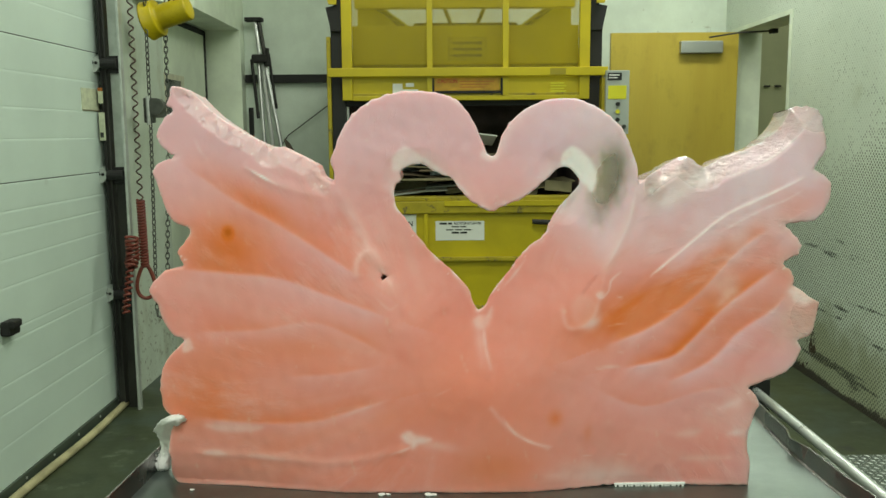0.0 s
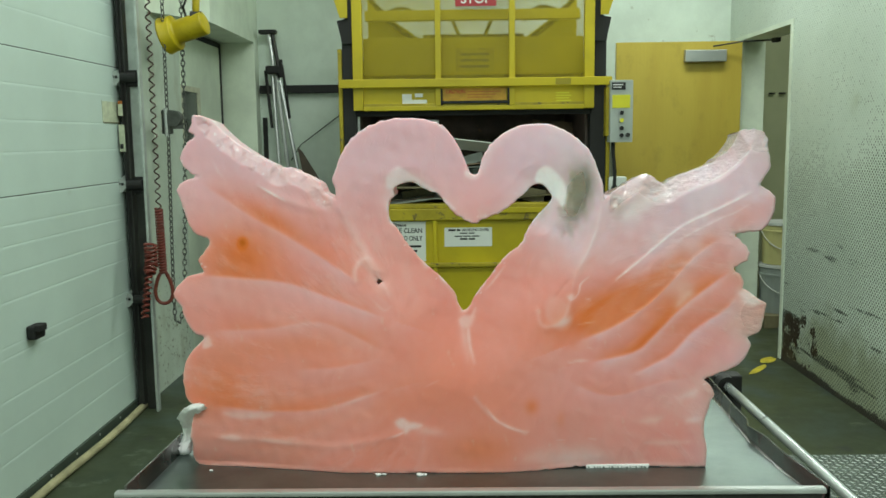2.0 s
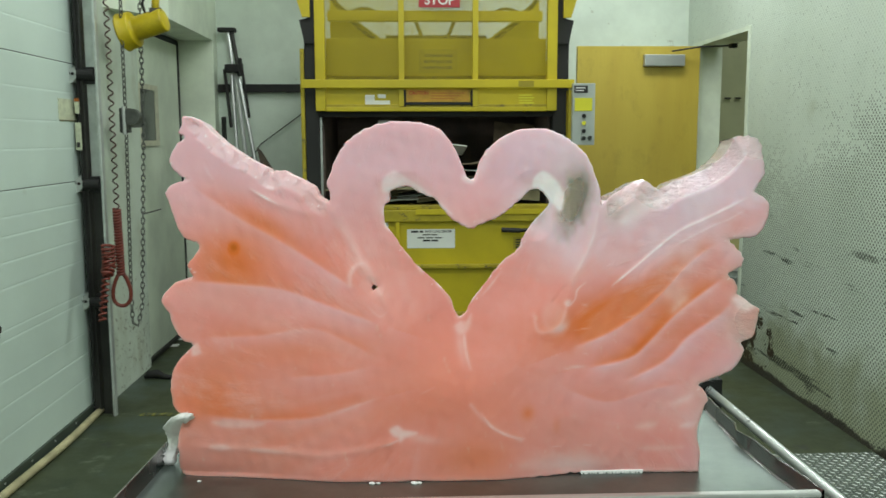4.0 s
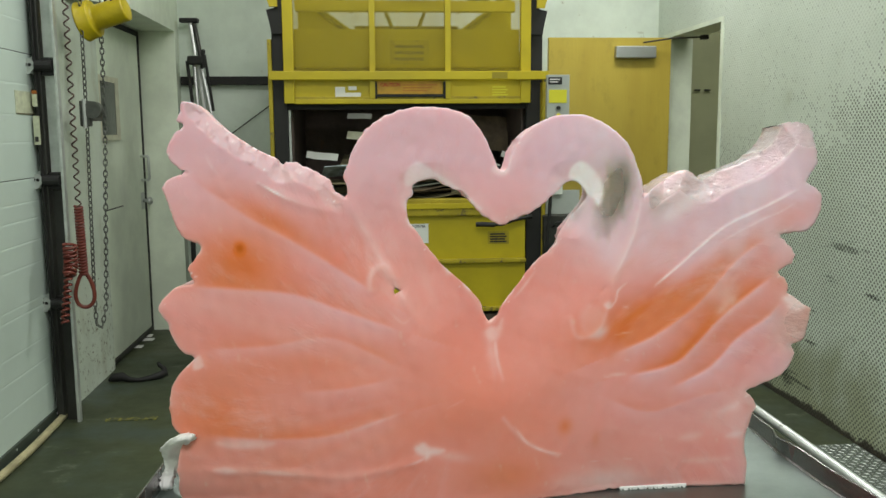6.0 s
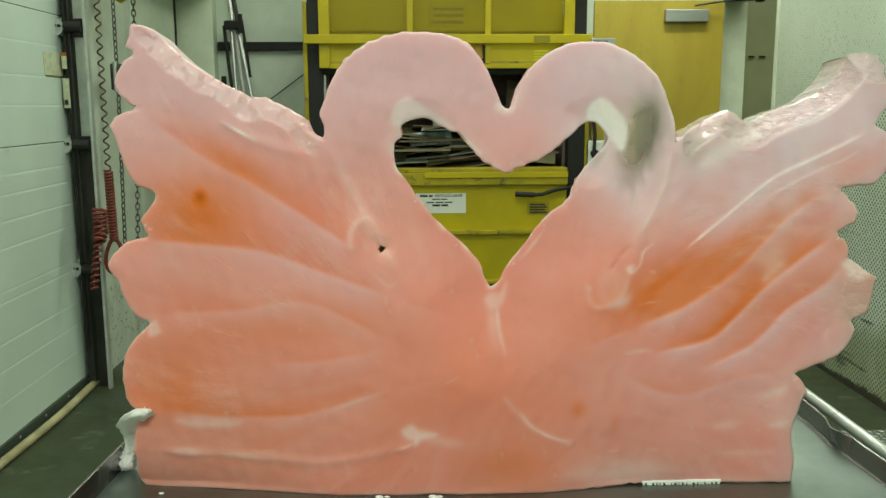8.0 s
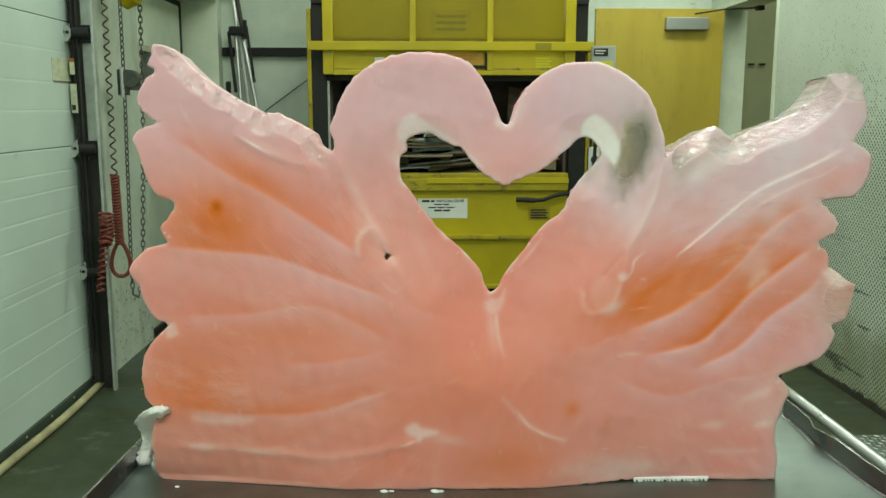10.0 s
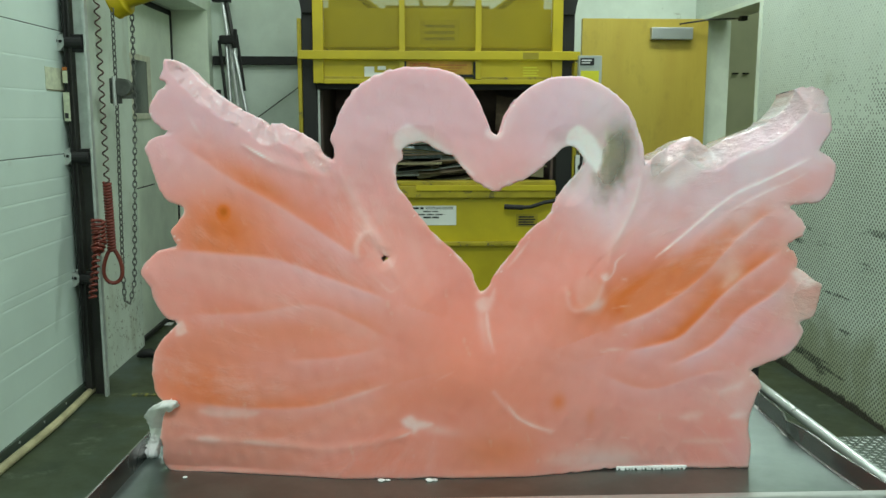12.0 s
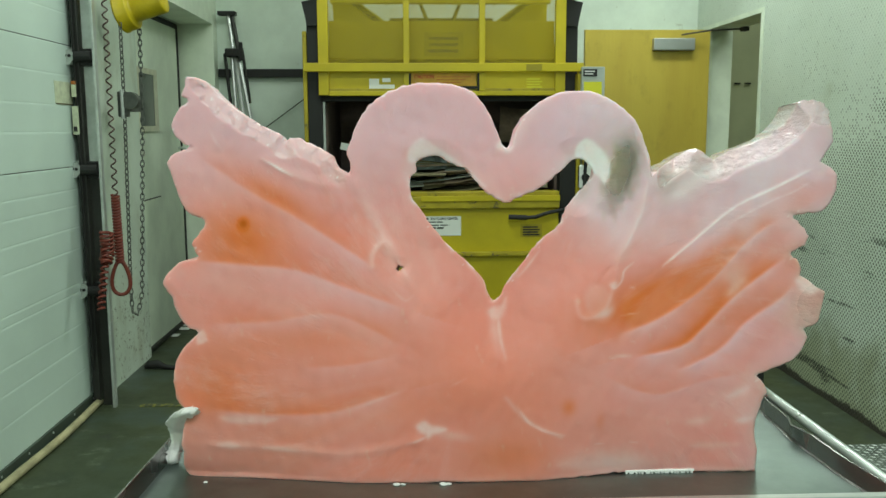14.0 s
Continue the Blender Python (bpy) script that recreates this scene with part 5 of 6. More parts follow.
    beam("ram_beam", -0.27, 1.13, Y + 0.25, Y + 0.32, 2.22, 2.285, t, YELLOW)
    for x, s in ((-0.20, 1), (1.06, -1)):
        bm = prism([(x - 0.06 * s, 2.10), (x + 0.30 * s, 2.10), (x + 0.06 * s, 2.27), (x - 0.06 * s, 2.40)], Y + 0.35, Y + 0.40)
        part("head_gusset", bm, YELLOW, t)
        part("hydraulic_hose", sweep([(x + s * (-0.06 + 0.34 * u), Y + 0.30, 2.40 - 0.13 * math.sin(min(u, 0.45) * 3.5) + 0.035 * math.sin(max(u - 0.35, 0) * 4.8) - 0.05 * max(u - 0.7, 0)) for u in np.linspace(0, 1, 18)], 0.011, 8), BLACK, t, smooth=True)
        part("hydraulic_hose", sweep([(x + s * (-0.05 + 0.34 * u), Y + 0.33, 2.37 - 0.13 * math.sin(min(u, 0.45) * 3.5) + 0.035 * math.sin(max(u - 0.35, 0) * 4.8) - 0.07 * max(u - 0.7, 0)) for u in np.linspace(0, 1, 18)], 0.009, 8), BLACK, t, smooth=True)
        part("gusset_edge", rod((x + 0.07 * s, Y + 0.34, 2.235), (x + 0.27 * s, Y + 0.34, 2.085), 0.016, 8), DARK_STEEL, t)
        part("strut", rod((x + 0.55 * s, Y + 0.4, 2.12), (x + 0.50 * s, Y + 0.4, 2.24), 0.012), DARK_STEEL, t)
    part("pipe", rod((0.10, Y + 0.45, 2.14), (0.78, Y + 0.45, 2.14), 0.012), DARK_STEEL, t)
    # lower door
    d = part("lower_door", box(-0.29, 1.155, Y - 0.01, Y + 0.03, 0.33, 0.94, 0.004), YELLOW, t, "yellow lower door with welded ribs")
    part("door_lip", box(-0.29, 1.155, Y - 0.045, Y + 0.05, 0.94, 1.015, 0.006), YELLOW_WORN, d, "scraped yellow lip")
    part("lip_strip", box(0.29, 1.155, Y - 0.055, Y - 0.045, 0.985, 1.02, 0.003), YELLOW, d)
    part("lip_top", box(-0.29, 1.155, Y - 0.03, Y + 0.06, 1.015, 1.045, 0.006), YELLOW_WORN, d)
    part("door_rib", box(-0.29, 1.155, Y - 0.05, Y - 0.01, 0.640, 0.665, 0.005), YELLOW_WORN, d)
    part("door_rib", box(-0.29, 1.155, Y - 0.05, Y - 0.01, 0.33, 0.355, 0.005), YELLOW_WORN, d)
    part("door_upright", box(0.163, 0.188, Y - 0.04, Y - 0.01, 0.355, 0.94, 0.004), YELLOW, d)
    part("base", box(-0.29, 1.155, Y + 0.0, Y + 0.04, 0.06, 0.30, 0.004), DARKBOX, t)
    part("latch_bar", sweep([(0.842, Y - 0.06, 0.887), (0.90, Y - 0.06, 0.880), (1.0, Y - 0.06, 0.885), (1.08, Y - 0.06, 0.912), (1.19, Y - 0.05, 0.93)], 0.012, 8), BLACK, d, "black latch bar", smooth=True)
    part("latch_grip", rod((0.835, Y - 0.06, 0.887), (0.95, Y - 0.06, 0.882), 0.016), BLACK, d)
    # signs and labels
    s = part("stop_sign", box(0.318, 0.572, Y - 0.040, Y - 0.036, 2.262, 2.345, 0.001), RED_SIGN, t, "red sign with white letters")
    lettering("letters", "STOP", 0.075, Matrix.Translation((0.445, Y - 0.0415, 2.303)) @ FACE, WHITE_INK, s, 0.185)
    s = part("caution_plate", box(0.237, 0.633, Y - 0.020, Y - 0.016, 1.69, 1.767, 0.001), ORANGE_SIGN, t, "worn orange warning plate")
    lettering("letters", "CAUTION", 0.030, Matrix.Translation((0.315, Y - 0.0215, 1.745)) @ FACE, RED_INK, s, 0.12)
    for k in range(3):
        part("text_bar", box(0.39, 0.60 - 0.03 * k, Y - 0.0215, Y - 0.020, 1.742 - 0.017 * k, 1.747 - 0.017 * k), FADED_INK, s)
    part("plate_edge", box(0.228, 0.645, Y - 0.040, Y - 0.006, 1.672, 1.688, 0.003), BLACK, t)
    for x in (0.222, 0.640):
        part("plate_bracket", box(x, x + 0.012, Y - 0.038, Y - 0.006, 1.662, 1.765, 0.002), BLACK, t)
    bm = box(-0.02, 0.135, Y - 0.0075, Y - 0.005, 1.672, 1.70)
    box(-0.02, 0.04, Y - 0.0076, Y - 0.005, 1.70, 1.735, bm=bm)
    box(0.06, 0.11, Y - 0.0076, Y - 0.005, 1.715, 1.738, bm=bm)
    part("torn_label", bm, PAPER, t, "half torn-off white label")
    s = part("notice", box(0.93, 1.055, Y - 0.0075, Y - 0.005, 1.67, 1.745), YELLOW, t)
    for k in range(4):
        part("text_bar", box(0.945, 1.04 - 0.012 * (k % 2), Y - 0.009, Y - 0.0075, 1.68 + 0.016 * k, 1.688 + 0.016 * k), YELLOW_LABEL, s)
    s = part("beam_label", box(0.935, 1.03, Y - 0.0645, Y - 0.062, 1.780, 1.818), YELLOW_WORN, t)
    s = part("badge", box(0.319, 0.562, Y + 0.094, Y + 0.099, 1.878, 2.023), YELLOW_WORN, t, "maker's plate behind the mesh")
    for k in range(3):
        part("text_bar", box(0.35, 0.53, Y + 0.091, Y + 0.094, 1.90 + 0.038 * k, 1.918 + 0.038 * k), DARK_STEEL, s)
    s = part("recycling_notice", box(-0.215, 0.115, Y - 0.0135, Y - 0.011, 0.675, 0.932), PAPER, t, "white notice with black letters")
    lettering("letters", "Please", 0.030, Matrix.Translation((-0.05, Y - 0.0142, 0.910)) @ FACE, INK, s, 0.085)
    lettering("letters", "RECYCLE CLEAN", 0.043, Matrix.Translation((-0.05, Y - 0.0142, 0.872)) @ FACE, INK, s, 0.285)
    lettering("letters", "CARDBOARD ONLY", 0.043, Matrix.Translation((-0.05, Y - 0.0142, 0.822)) @ FACE, INK, s, 0.285)
    for k, (a, e) in enumerate(((-0.19, 0.085), (-0.15, 0.06), (-0.10, 0.03))):
        part("text_bar", box(a, e, Y - 0.0147, Y - 0.0135, 0.765 - 0.030 * k, 0.779 - 0.030 * k), INK, s)
    s = part("centre_notice", box(0.235, 0.54, Y - 0.0135, Y - 0.011, 0.768, 0.890), PAPER, t, "small white notice with black print")
    lettering("letters", "RECYCLING CENTER", 0.021, Matrix.Translation((0.435, Y - 0.0142, 0.874)) @ FACE, INK, s, 0.17)
    for a, e, z, h in ((0.26, 0.345, 0.868, 0.012), (0.335, 0.435, 0.850, 0.007), (0.30, 0.475, 0.831, 0.007), (0.335, 0.44, 0.811, 0.011)):
        k = a
        while k < e:
            w = min(0.055, e - k)
            part("text_bar", box(k, k + w - 0.008, Y - 0.0147, Y - 0.0135, z, z + h), INK, s)
            k += 0.055
    s = part("door_label", box(0.915, 1.05, Y - 0.0125, Y - 0.0105, 0.755, 0.835), YELLOW_WORN, t)
    for k in range(4):
        part("text_bar", box(0.93, 1.035 - 0.01 * (k % 2), Y - 0.014, Y - 0.0125, 0.765 + 0.016 * k, 0.774 + 0.016 * k), INK, s)
    return t


baler()

# flattened cardboard lying in the baler
rng = random.Random(5)
for k in range(26):
    w, d = rng.uniform(0.35, 0.9), rng.uniform(0.3, 0.7)
    cx, cy = rng.uniform(-0.05, 0.9), rng.uniform(5.78, 6.15)
    cz = 0.99 + 0.011 * k + rng.uniform(0, 0.02)
    cx = min(max(cx, -0.26 + w / 2), 1.12 - w / 2)
    m = pose(cx, cy, cz, rng.uniform(-9, 6), rng.uniform(-7, 7), rng.uniform(-8, 8))
    bm = box(-w / 2, w / 2, -d / 2, d / 2, -0.004, 0.004)
    bmesh.ops.subdivide_edges(bm, edges=bm.edges, cuts=3, use_grid_fill=True)
    for v in bm.verts:
        v.co.z += 0.018 * noise.noise(v.co * 4 + Vector((k, 0, 0)))
        v.co = m @ v.co
    tagged(part("cardboard_sheet", bm, (CARDBOARD, CARDBOARD, TAN_BOX, GREY_BOX, CARDBOARD)[k % 5]), "flattened crumpled cardboard sheet in the baler", "cardboard", "cardboard in the baler")
tagged(part("magazine", box(-0.12, 0.14, 5.60, 5.78, 1.215, 1.222, turn=pose(0, 0, 0, -24, -3, 12)), MAGAZINE), "blue-white glossy paper on the cardboard", "paper", "cardboard in the baler")
bm = box(0.20, 0.62, 5.62, 5.80, 1.405, 1.413, turn=pose(0, 0, 0, -20, 7, 5))
tagged(part("cardboard_sheet", bm, PAPER), "white cardboard flap sticking up in the baler", "cardboard", "cardboard in the baler")

for words, x, y, z, w, h, turn, mat in (
        ("brown cardboard panel standing at the back of the baler", 1.00, 6.15, 1.45, 0.30, 0.26, 4, CARDBOARD), ("tan carton flap on the pile in the baler", 0.07, 5.68, 1.085, 0.22, 0.10, -12, TAN_BOX),
        ("tan carton flap on the pile in the baler", 0.80, 5.68, 1.085, 0.19, 0.09, 14, TAN_BOX), ("pale torn paper scrap in the baler", 0.12, 5.95, 1.565, 0.16, 0.035, 8, PAPER),
        ("blue-white glossy magazine on the pile in the baler", 0.33, 5.66, 1.215, 0.26, 0.085, -4, MAGAZINE), ("pale crumpled paper in the baler", -0.12, 5.72, 1.31, 0.20, 0.05, 10, PAPER),
        ("cream carton flap in the baler", 0.10, 5.75, 1.44, 0.12, 0.05, 12, TAPE), ("tan carton flap on the pile in the baler", 0.37, 5.62, 1.090, 0.15, 0.06, -12, TAN_BOX), ("tan carton flap on the pile in the baler", 1.02, 5.63, 1.095, 0.17, 0.07, 6, TAN_BOX),
        ("dark grey crumpled board in the baler", 0.62, 5.70, 1.16, 0.34, 0.06, 3, GREY_BOX), ("white carton flap leaning in the baler", 1.09, 5.78, 1.30, 0.09, 0.045, 24, PAPER), ("grey crumpled board in the baler", 0.42, 5.82, 1.32, 0.15, 0.06, -10, GREY_BOX)):
    bm = box(-w / 2, w / 2, -0.003, 0.003, -h / 2, h / 2)
    bmesh.ops.subdivide_edges(bm, edges=bm.edges, cuts=3, use_grid_fill=True)
    for v in bm.verts:
        v.co.y += 0.04 * noise.noise(v.co * 6 + Vector((x * 9, 0, 0)))
        v.co = pose(x, y, z, -25, turn, 0) @ v.co
    tagged(part("cardboard_flap", bm, mat), words, "cardboard", "cardboard in the baler")

cb = empty("control_box", "grey steel control box with a yellow label and push buttons", "control box")
part("body", box(1.268, 1.408, 5.40, 5.50, 1.42, 1.80, 0.004), GREY_BOX, cb)
part("mount", box(1.25, 1.275, 5.44, 5.60, 1.46, 1.76), YELLOW_WORN, cb)
lb = part("black_plate", box(1.276, 1.36, 5.396, 5.399, 1.742, 1.785), INK, cb)
part("text_bar", box(1.284, 1.345, 5.394, 5.396, 1.768, 1.775), WHITE_INK, lb)
part("text_bar", box(1.284, 1.335, 5.394, 5.396, 1.753, 1.759), WHITE_INK, lb)
part("yellow_label", box(1.28, 1.39, 5.396, 5.399, 1.63, 1.71), YELLOW_LABEL, cb)
for z, mat in ((1.600, BLACK), (1.555, YELLOW_LABEL), (1.507, BLACK), (1.462, BLACK)):
    bt = part("button", rod((1.338, 5.385, z), (1.338, 5.40, z), 0.013, 16), mat, cb)
    part("collar", rod((1.338, 5.393, z), (1.338, 5.40, z), 0.018, 16), SILVER, bt)
part("key_switch", rod((1.376, 5.38, 1.465), (1.376, 5.40, 1.465), 0.013, 12), DARK_STEEL, cb)
part("cable", sweep([(1.30, 5.47, 1.44), (1.30, 5.46, 1.36), (1.31, 5.44, 1.24), (1.30, 5.43, 1.0), (1.275, 5.44, 0.6), (1.27, 5.45, 0.02)], 0.011, 8), BLACK, cb, smooth=True)
wb = empty("switch_box", "small white switch box with a black knob beside the baler", "switch box")
part("body", box(1.275, 1.40, 5.52, 5.60, 1.06, 1.20, 0.004), PAPER, wb)
part("knob", rod((1.325, 5.495, 1.125), (1.325, 5.52, 1.125), 0.024, 16), BLACK, wb)
part("pipe", rod((1.262, 5.56, 1.13), (1.276, 5.56, 1.13), 0.012), GALV, wb)

sc = empty("steel_cabinet", "low dark steel cabinet with a grey flap beside the baler", "cabinet")
part("body", box(1.27, 1.52, 5.47, 5.70, 0.0, 0.93, 0.005), DARK_STEEL, sc)
part("flap", box(1.30, 1.52, 5.56, 5.568, 0.932, 1.085, 0.002), GREY_BOX, sc, "upright grey sheet-metal flap")
part("handle", sweep([(1.33, 5.47, 0.86), (1.33, 5.44, 0.87), (1.34, 5.43, 0.89), (1.41, 5.43, 0.89), (1.42, 5.44, 0.87), (1.42, 5.47, 0.86)], 0.007, 8), BLACK, sc, smooth=True)

# ---- left corner ----
tagged(part("wall_rail", box(-1.19, -0.45, 6.70, 6.75, 1.815, 1.875, 0.003), BLACK), "black steel rail fixed along the wall", "wall rail", kind="structure")
tr = empty("tripod_stand", "folded grey metal tripod stand leaning in the corner", "tripod stand")
for xa, xb, yb, r in ((-1.080, -0.955, 6.45, 0.015), (-1.060, -0.80, 6.36, 0.017), (-1.040, -0.67, 6.45, 0.015)):
    lg = part("leg", rod((xa, 6.66, 2.02), (xb, yb, 0.02), r, 12), BRIGHT_TUBE, tr, "bright aluminium tube leg")
    part("foot", rod((xb - 0.006, yb + 0.01, 0.06), (xb, yb, 0.0), r + 0.006, 10), BLACK, lg)
part("mast", rod((-1.095, 6.66, 2.27), (-1.055, 6.63, 1.95), 0.014), BRIGHT_TUBE, tr)
part("column", rod((-1.065, 6.66, 2.25), (-1.010, 6.62, 1.93), 0.016), DARK_STEEL, tr)
part("head", box(-1.165, -1.035, 6.62, 6.70, 2.255, 2.285, 0.008), BLACK, tr)
part("clamp", box(-1.115, -1.0, 6.58, 6.68, 1.955, 2.015, 0.014), BLACK, tr)
part("lever", box(-1.01, -0.985, 6.585, 6.61, 1.93, 2.06, 0.006), BLACK, tr)
part("crank", rod((-1.12, 6.62, 1.98), (-1.08, 6.60, 1.55), 0.012), BLACK, tr)
part("strap", rod((-0.99, 6.60, 2.02), (-0.94, 6.58, 1.62), 0.010), BLACK, tr)
tagged(part("leaning_bar", box(-1.165, -1.135, 6.66, 6.70, 0.0, 1.63, 0.004)
            , BLACK), "short black steel bar standing against the wall", "bar")
tagged(part("wall_wire", rod((-0.50, 6.72, 1.70), (-0.885, 6.70, 1.42), 0.004, 8, bm=rod((-0.885, 6.70, 1.42), (-0.96, 6.68, 1.30), 0.004, 8))
            , DARK_STEEL), "thin dark wire slanting across the wall", "wire")

bm = bmesh.new()
front = [bm.verts.new(p) for p in ((-0.895, 6.60, 1.40), (-0.86, 6.60, 1.37), (-0.60, 6.55, 0.95), (-0.45, 6.45, 0.0), (-0.62, 6.45, 0.0), (-0.80, 6.55, 0.95))]
back_ = [bm.verts.new(v.co + Vector((0, 0.018, 0))) for v in front]
bm.faces.new(front)
bm.faces.new(list(reversed(back_)))
for k in range(6):
    bm.faces.new((front[k], back_[k], back_[(k + 1) % 6], front[(k + 1) % 6]))
tagged(part("leaning_board", bm, BOARD), "dark grey-brown board leaning against the baler", "board")

# dock lamp
dl = empty("dock_lamp", "yellow enamelled dock lamp on a bent arm", "dock lamp")
aim = look((-1.215, 4.885, 2.062), (-1.30, 4.895, 2.038))
part("head", lathe([(0.001, 0.160), (0.056, 0.160), (0.062, 0.157), (0.064, 0.150), (0.065, 0.0), (0.066, -0.013), (0.090, -0.015), (0.095, -0.018), (0.097, -0.022), (0.099, -0.075), (0.103, -0.078), (0.103, -0.086), (0.092, -0.087), (0.086, -0.03), (0.02, -0.02)], aim, 32), YELLOW_LAMP, dl, smooth=True)
part("lens", lathe([(0.090, -0.078), (0.05, -0.07), (0.002, -0.068)], aim), BUCKET_WHITE, dl)
part("maker_label", box(-0.02, 0.02, -0.002, 0.002, -0.025, 0.025, turn=None), PAPER, dl).matrix_basis = aim @ pose(0.03, 0.0885, -0.045, 12, 0, 0)
part("arm", sweep([(-1.115, 4.87, 2.10), (-1.11, 4.87, 2.20), (-1.10, 4.87, 2.32), (-1.11, 4.87, 2.50), (-1.25, 4.88, 2.70), (-1.43, 4.90, 2.74)], 0.020, 10), YELLOW_LAMP, dl, smooth=True)
part("knuckle", rod((-1.14, 4.86, 2.14), (-1.08, 4.87, 2.14), 0.028), DARK_STEEL, dl)
part("cord", sweep([(-1.16, 4.86, 2.12), (-1.175, 4.85, 2.19), (-1.15, 4.86, 2.25), (-1.11, 4.87, 2.27)], 0.007, 8), BLACK, dl, smooth=True)


def chain(name, label, path, pitch=0.030):
    """A chain of oval links along a line."""
    pts = [Vector(p) for p in path]
    bm = bmesh.new()
    k = 0
    for a, b_ in zip(pts, pts[1:]):
        n = max(1, round((b_ - a).length / pitch))
        q = (b_ - a).to_track_quat("Z", "Y").to_matrix().to_4x4()
        for i in range(n):
            c = a.lerp(b_, (i + 0.5) / n)
            m = Matrix.Translation(c) @ q @ pose(0, 0, 0, 0, 0, 25 + 90 * (k % 2))
            ring = [m @ Vector((0.0095 * math.cos(u), 0, 0.021 * math.sin(u))) for u in [j * 2 * math.pi / 10 for j in range(10)]]
            sweep(ring, 0.0034, 5, bm=bm, close=True)
            k += 1
    return tagged(part(name, bm, CHAIN, smooth=True), label, "chain")


chain("hoist_chain", "long dull zinc loop of hand chain for the overhead door",
      [(-1.28, 4.82, 3.5), (-1.28, 4.82, 2.2), (-1.28, 4.81, 1.5), (-1.285, 4.77, 0.62), (-1.275, 4.745, 0.46), (-1.255, 4.77, 0.44), (-1.245, 4.83, 0.55), (-1.24, 4.98, 1.5), (-1.24, 5.03, 2.3), (-1.24, 5.06, 3.5)])
ck = empty("chain_keeper", "grey cast chain keeper on the wall", "chain keeper")
part("body", box(-1.312, -1.262, 4.800, 4.850, 1.500, 1.632, 0.006), CAST_GREY, ck)
part("wheel_cover", rod((-1.243, 4.785, 1.585), (-1.243, 4.835, 1.585), 0.044, 20), CAST_GREY, ck, "round grey wheel cover")
part("bracket", box(-1.31, -1.26, 4.85, 5.02, 1.53, 1.61, 0.004), CAST_GREY, ck)
part("chain_guide", rod((-1.283, 4.79, 1.49), (-1.283, 4.79, 1.64), 0.010), GALV, ck)


def coil(points, turns, radius, wire, bm=None):
    """A helix along a line of points."""
    pts = [Vector(p) for p in points]
    lens = [0]
    for a, b_ in zip(pts, pts[1:]):
        lens.append(lens[-1] + (b_ - a).length)
    out = []
    steps = int(turns * 10)
    for i in range(steps + 1):
        s = lens[-1] * i / steps
        j = min(max(k for k in range(len(lens)) if lens[k] <= s + 1e-9), len(pts) - 2)
        a, b_ = pts[j], pts[j + 1]
        c = a.lerp(b_, (s - lens[j]) / max(lens[j + 1] - lens[j], 1e-9))
        u = turns * 2 * math.pi * i / steps
        d = (b_ - a).normalized()
        e1 = d.orthogonal().normalized()
        e2 = d.cross(e1)
        out.append(c + (e1 * math.cos(u) + e2 * math.sin(u)) * radius)
    return sweep(out, wire, 6, bm=bm)


cc = empty("coil_cord", "red-brown coiled cord with a loop, hanging by the track", "coiled cord")
part("stretched_coil", coil([(-1.255, 4.52, 3.4), (-1.255, 4.52, 1.10)], 44, 0.012, 0.0042), BROWN_COIL, cc, smooth=True)
part("tight_coil", coil([(-1.255, 4.52, 1.11), (-1.25, 4.52, 0.768)], 23, 0.0165, 0.0075), RED, cc, smooth=True)
part("loop", sweep([(-1.25 + 0.036 * math.sin(u) * (1.1 - 0.45 * math.cos(u)), 4.52 + 0.012 * math.sin(u), 0.690 + 0.088 * math.cos(u)) for u in np.linspace(0.05, 6.23, 26)], 0.010, 8), RED, cc, smooth=True)
part("hanging_coil", coil([(-1.292, 4.44, 0.90), (-1.292, 4.42, 0.76), (-1.295, 4.34, 0.56)], 12, 0.016, 0.006), RED, cc, smooth=True)
part("bunched_coil", coil([(-1.285, 4.45, 0.93), (-1.288, 4.46, 0.82), (-1.292, 4.43, 0.78)], 8, 0.028, 0.008), RED, cc, "bunched dark red coils", smooth=True)

strap = [(-1.385, 5.24, 0.012), (-1.36, 5.25, 0.028), (-1.31, 5.26, 0.030), (-1.26, 5.24, 0.016), (-1.21, 5.235, 0.012), (-1.15, 5.26, 0.016), (-1.10, 5.29, 0.024), (-1.075, 5.315, 0.026), (-1.085, 5.34, 0.050), (-1.115, 5.36, 0.066), (-1.125, 5.36, 0.085)]
tagged(part("rubber_strip", sweep(strap, [0.008, 0.026, 0.028, 0.016, 0.013, 0.018, 0.024, 0.022, 0.016, 0.014, 0.007], 8), BLACK, smooth=True), "crumpled black rubber strip lying on the floor", "rubber strip")
for x, y, w in ((-1.415, 6.30, 0.035), (-1.44, 6.42, 0.02), (-1.43, 6.10, 0.025)):
    tagged(part("paper_scrap", box(x - w, x + w, y - 0.03, y + 0.03, 0.0, 0.006, turn=None), PAPER), "white paper scrap on the floor by the side door", "paper scrap", "paper scraps by the door")

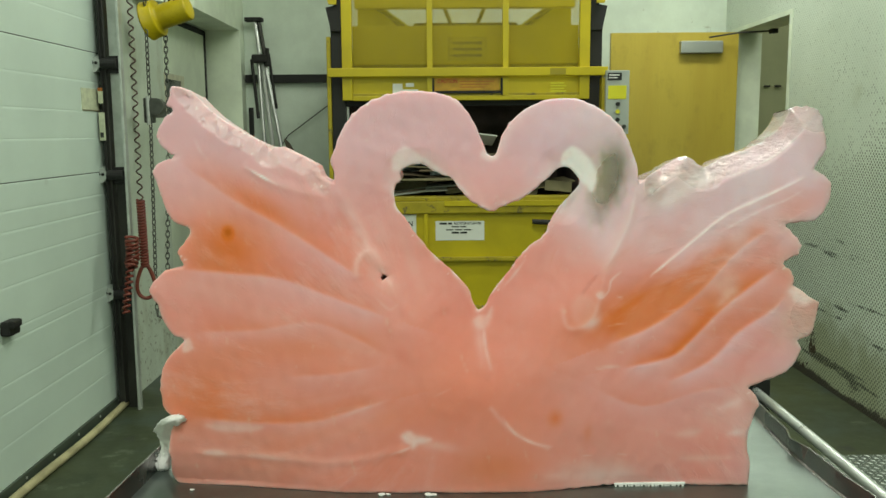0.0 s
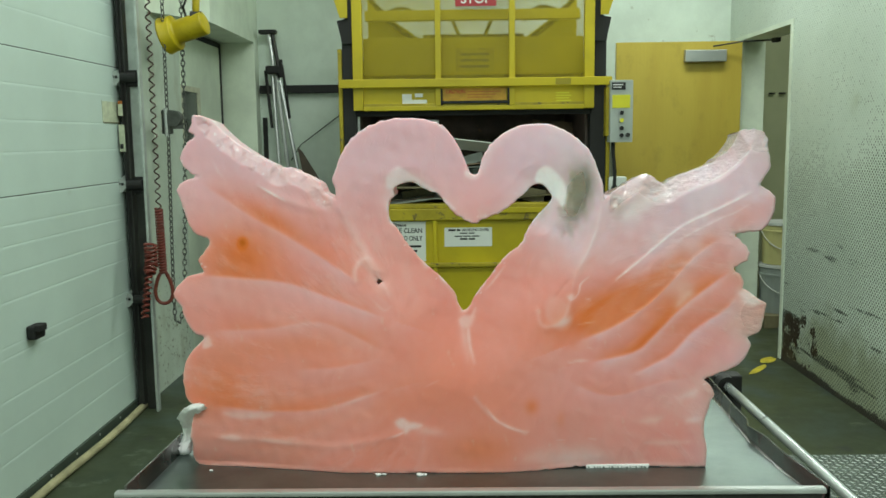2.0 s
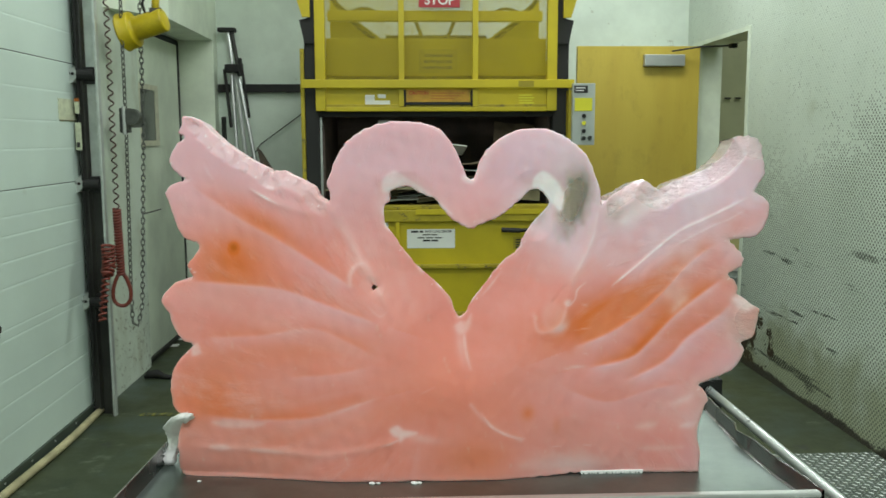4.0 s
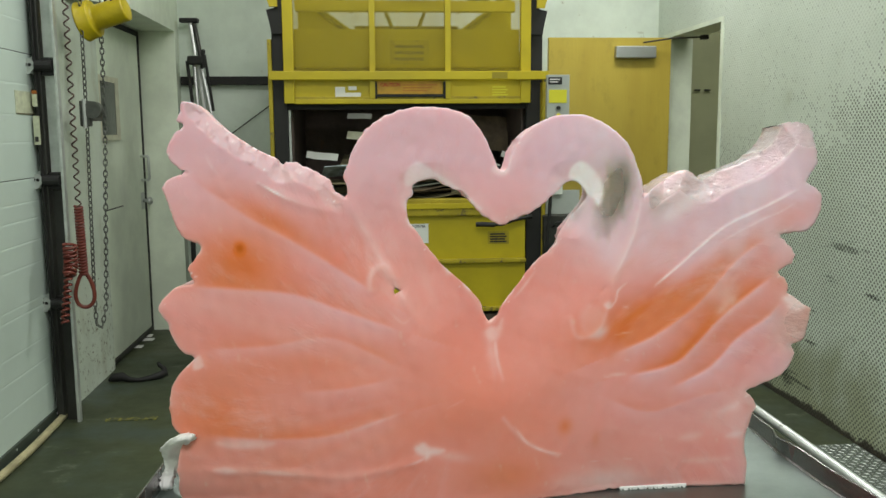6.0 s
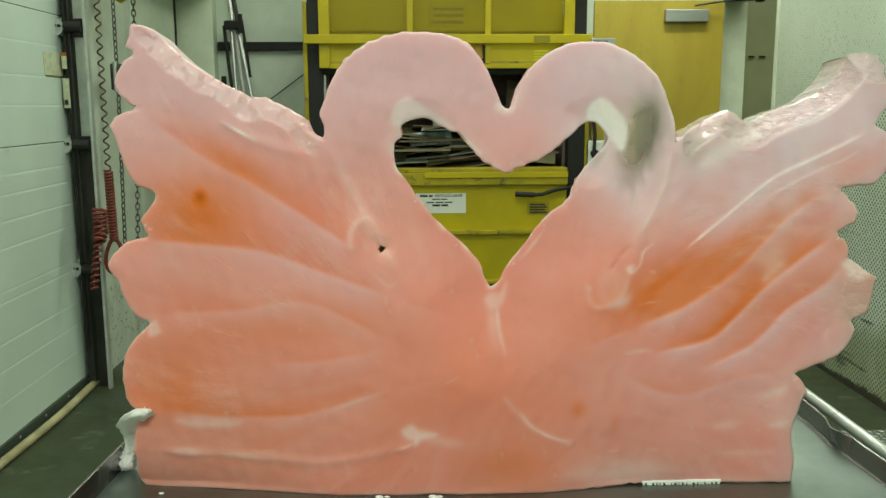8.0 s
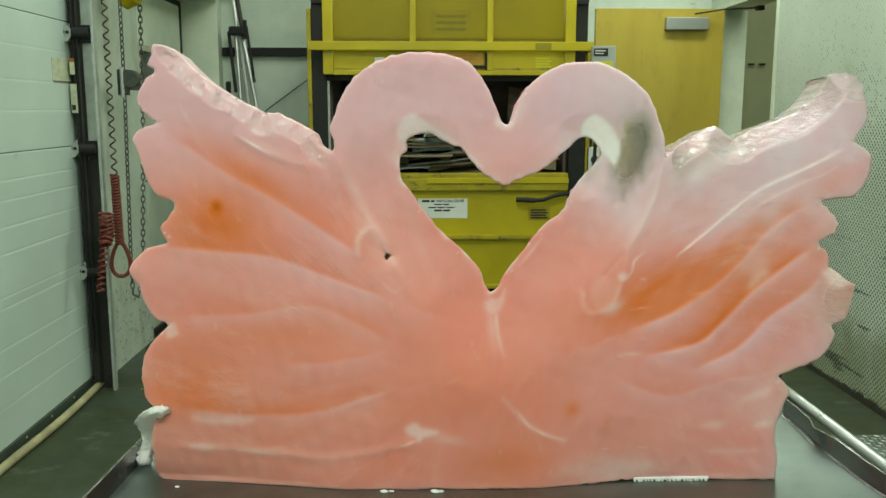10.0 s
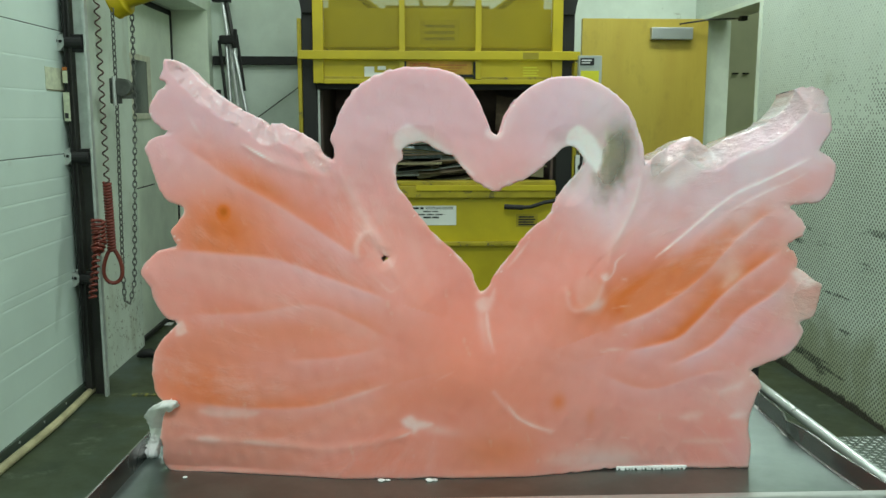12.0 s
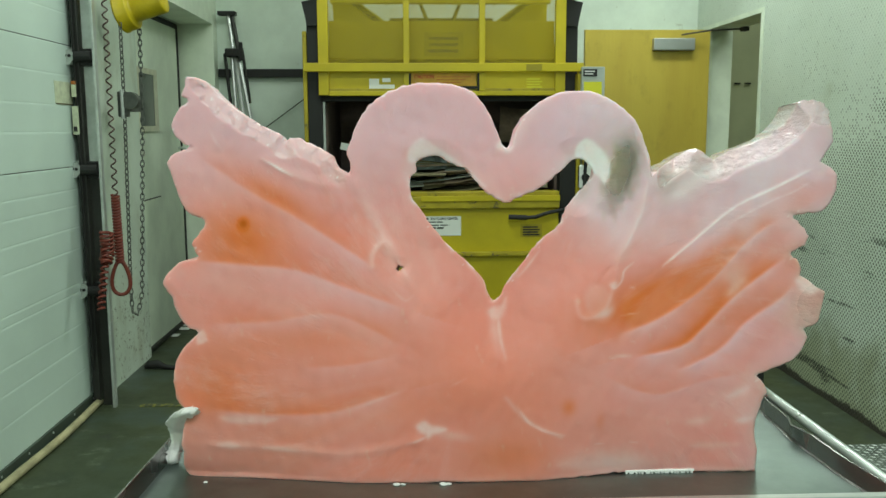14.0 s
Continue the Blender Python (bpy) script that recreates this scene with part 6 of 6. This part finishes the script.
# ---- beyond the doorway ----
def bucket(name, label, x, y, z, r, h, material, lid):
    t = empty(name, label, "bucket")
    m = Matrix.Translation((x, y, z))
    part("body", lathe([(r * 0.88, 0), (r * 0.9, 0.004), (r * 0.985, h * 0.8), (r * 1.03, h * 0.8), (r * 1.03, h * 0.84), (r, h * 0.85), (r, h)], m, 32), material, t, smooth=False)
    part("lid", lathe([(r * 1.04, h - 0.012), (r * 1.06, h - 0.008), (r * 1.06, h + 0.012), (r * 0.99, h + 0.014), (r * 0.97, h + 0.006)], m, 32), lid, t)
    part("bail", sweep([(x + r * 1.03 * math.cos(u), y - r * 1.03 * abs(math.sin(u)) * 1.02, z + h * 0.80 - 0.13 * math.sin(u)) for u in np.linspace(0, math.pi, 16)], 0.004, 6), BUCKET_WHITE, t, smooth=True)
    return t


tagged(part("wood_block", box(2.63, 2.98, 6.40, 6.76, 0.0, 0.10, 0.006), TAN_BOX), "tan wooden block under the buckets", "wood block")
bk = bucket("bucket", "grey-white plastic bucket with a lid and a label", 2.80, 6.58, 0.10, 0.15, 0.36, BUCKET_GREY, BUCKET_WHITE)
part("label", box(2.80, 2.87, 6.425, 6.43, 0.22, 0.32), PAPER, bk)
bucket("bucket", "cream-yellow plastic bucket standing on another bucket", 2.80, 6.58, 0.475, 0.145, 0.31, BUCKET_YELLOW, BUCKET_WHITE)
tagged(part("coat_hooks", box(2.815, 2.86, 6.98, 7.0, 1.774, 1.785, bm=box(2.90, 2.945, 6.98, 7.0, 1.774, 1.785)), BLACK), "small black hooks on the far wall", "hooks")

# ---- floor details ----
bm = bmesh.new()
for cx, cy, w, d, a in ((2.328, 5.488, 0.175, 0.085, 52), (2.188, 5.268, 0.275, 0.050, 52)):
    m = pose(cx, cy, 0.004, 0, 0, a)
    bm.faces.new([bm.verts.new(m @ Vector((w / 2 * math.cos(u) * (1 + 0.12 * math.sin(5 * u)), d / 2 * math.sin(u), 0))) for u in np.linspace(0, 6.0, 18)])
tagged(part("floor_marking", bm, MARKING), "worn yellow paint mark on the floor", "floor marking", kind="structure")
tagged(part("floor_marking", box(-1.20, -0.94, 4.535, 4.575, 0.0, 0.004), MARKING_FADED), "worn yellow paint line on the floor", "floor marking", kind="structure")
plate = tagged(part("tread_plate", box(1.30, 2.40, 0.6, 3.81, 0.0, 0.012, 0.002), PLATE), "diamond-pattern steel tread plate on the floor", "tread plate", kind="structure")
bm = bmesh.new()
for i in range(40):
    for j in range(48):
        x, y = 1.33 + 0.027 * i, 3.79 - 0.027 * j
        a = radians(45 if (i + j) % 2 else -45)
        c, s = math.cos(a), math.sin(a)
        base = [bm.verts.new((x + c * u - s * v, y + s * u + c * v, 0.0125)) for u, v in ((-0.013, 0), (0, -0.0042), (0.013, 0), (0, 0.0042))]
        top = [bm.verts.new((x + c * u, y + s * u, 0.0155)) for u in (-0.008, 0.008)]
        bm.faces.new((base[0], base[1], top[0]))
        bm.faces.new((base[1], base[2], top[1]))
        bm.faces.new((base[1], top[1], top[0]))
        bm.faces.new((base[2], base[3], top[1]))
        bm.faces.new((base[3], base[0], top[0]))
        bm.faces.new((base[3], top[0], top[1]))
tagged(part("tread_lugs", bm, LUG, plate), kind="stuff")
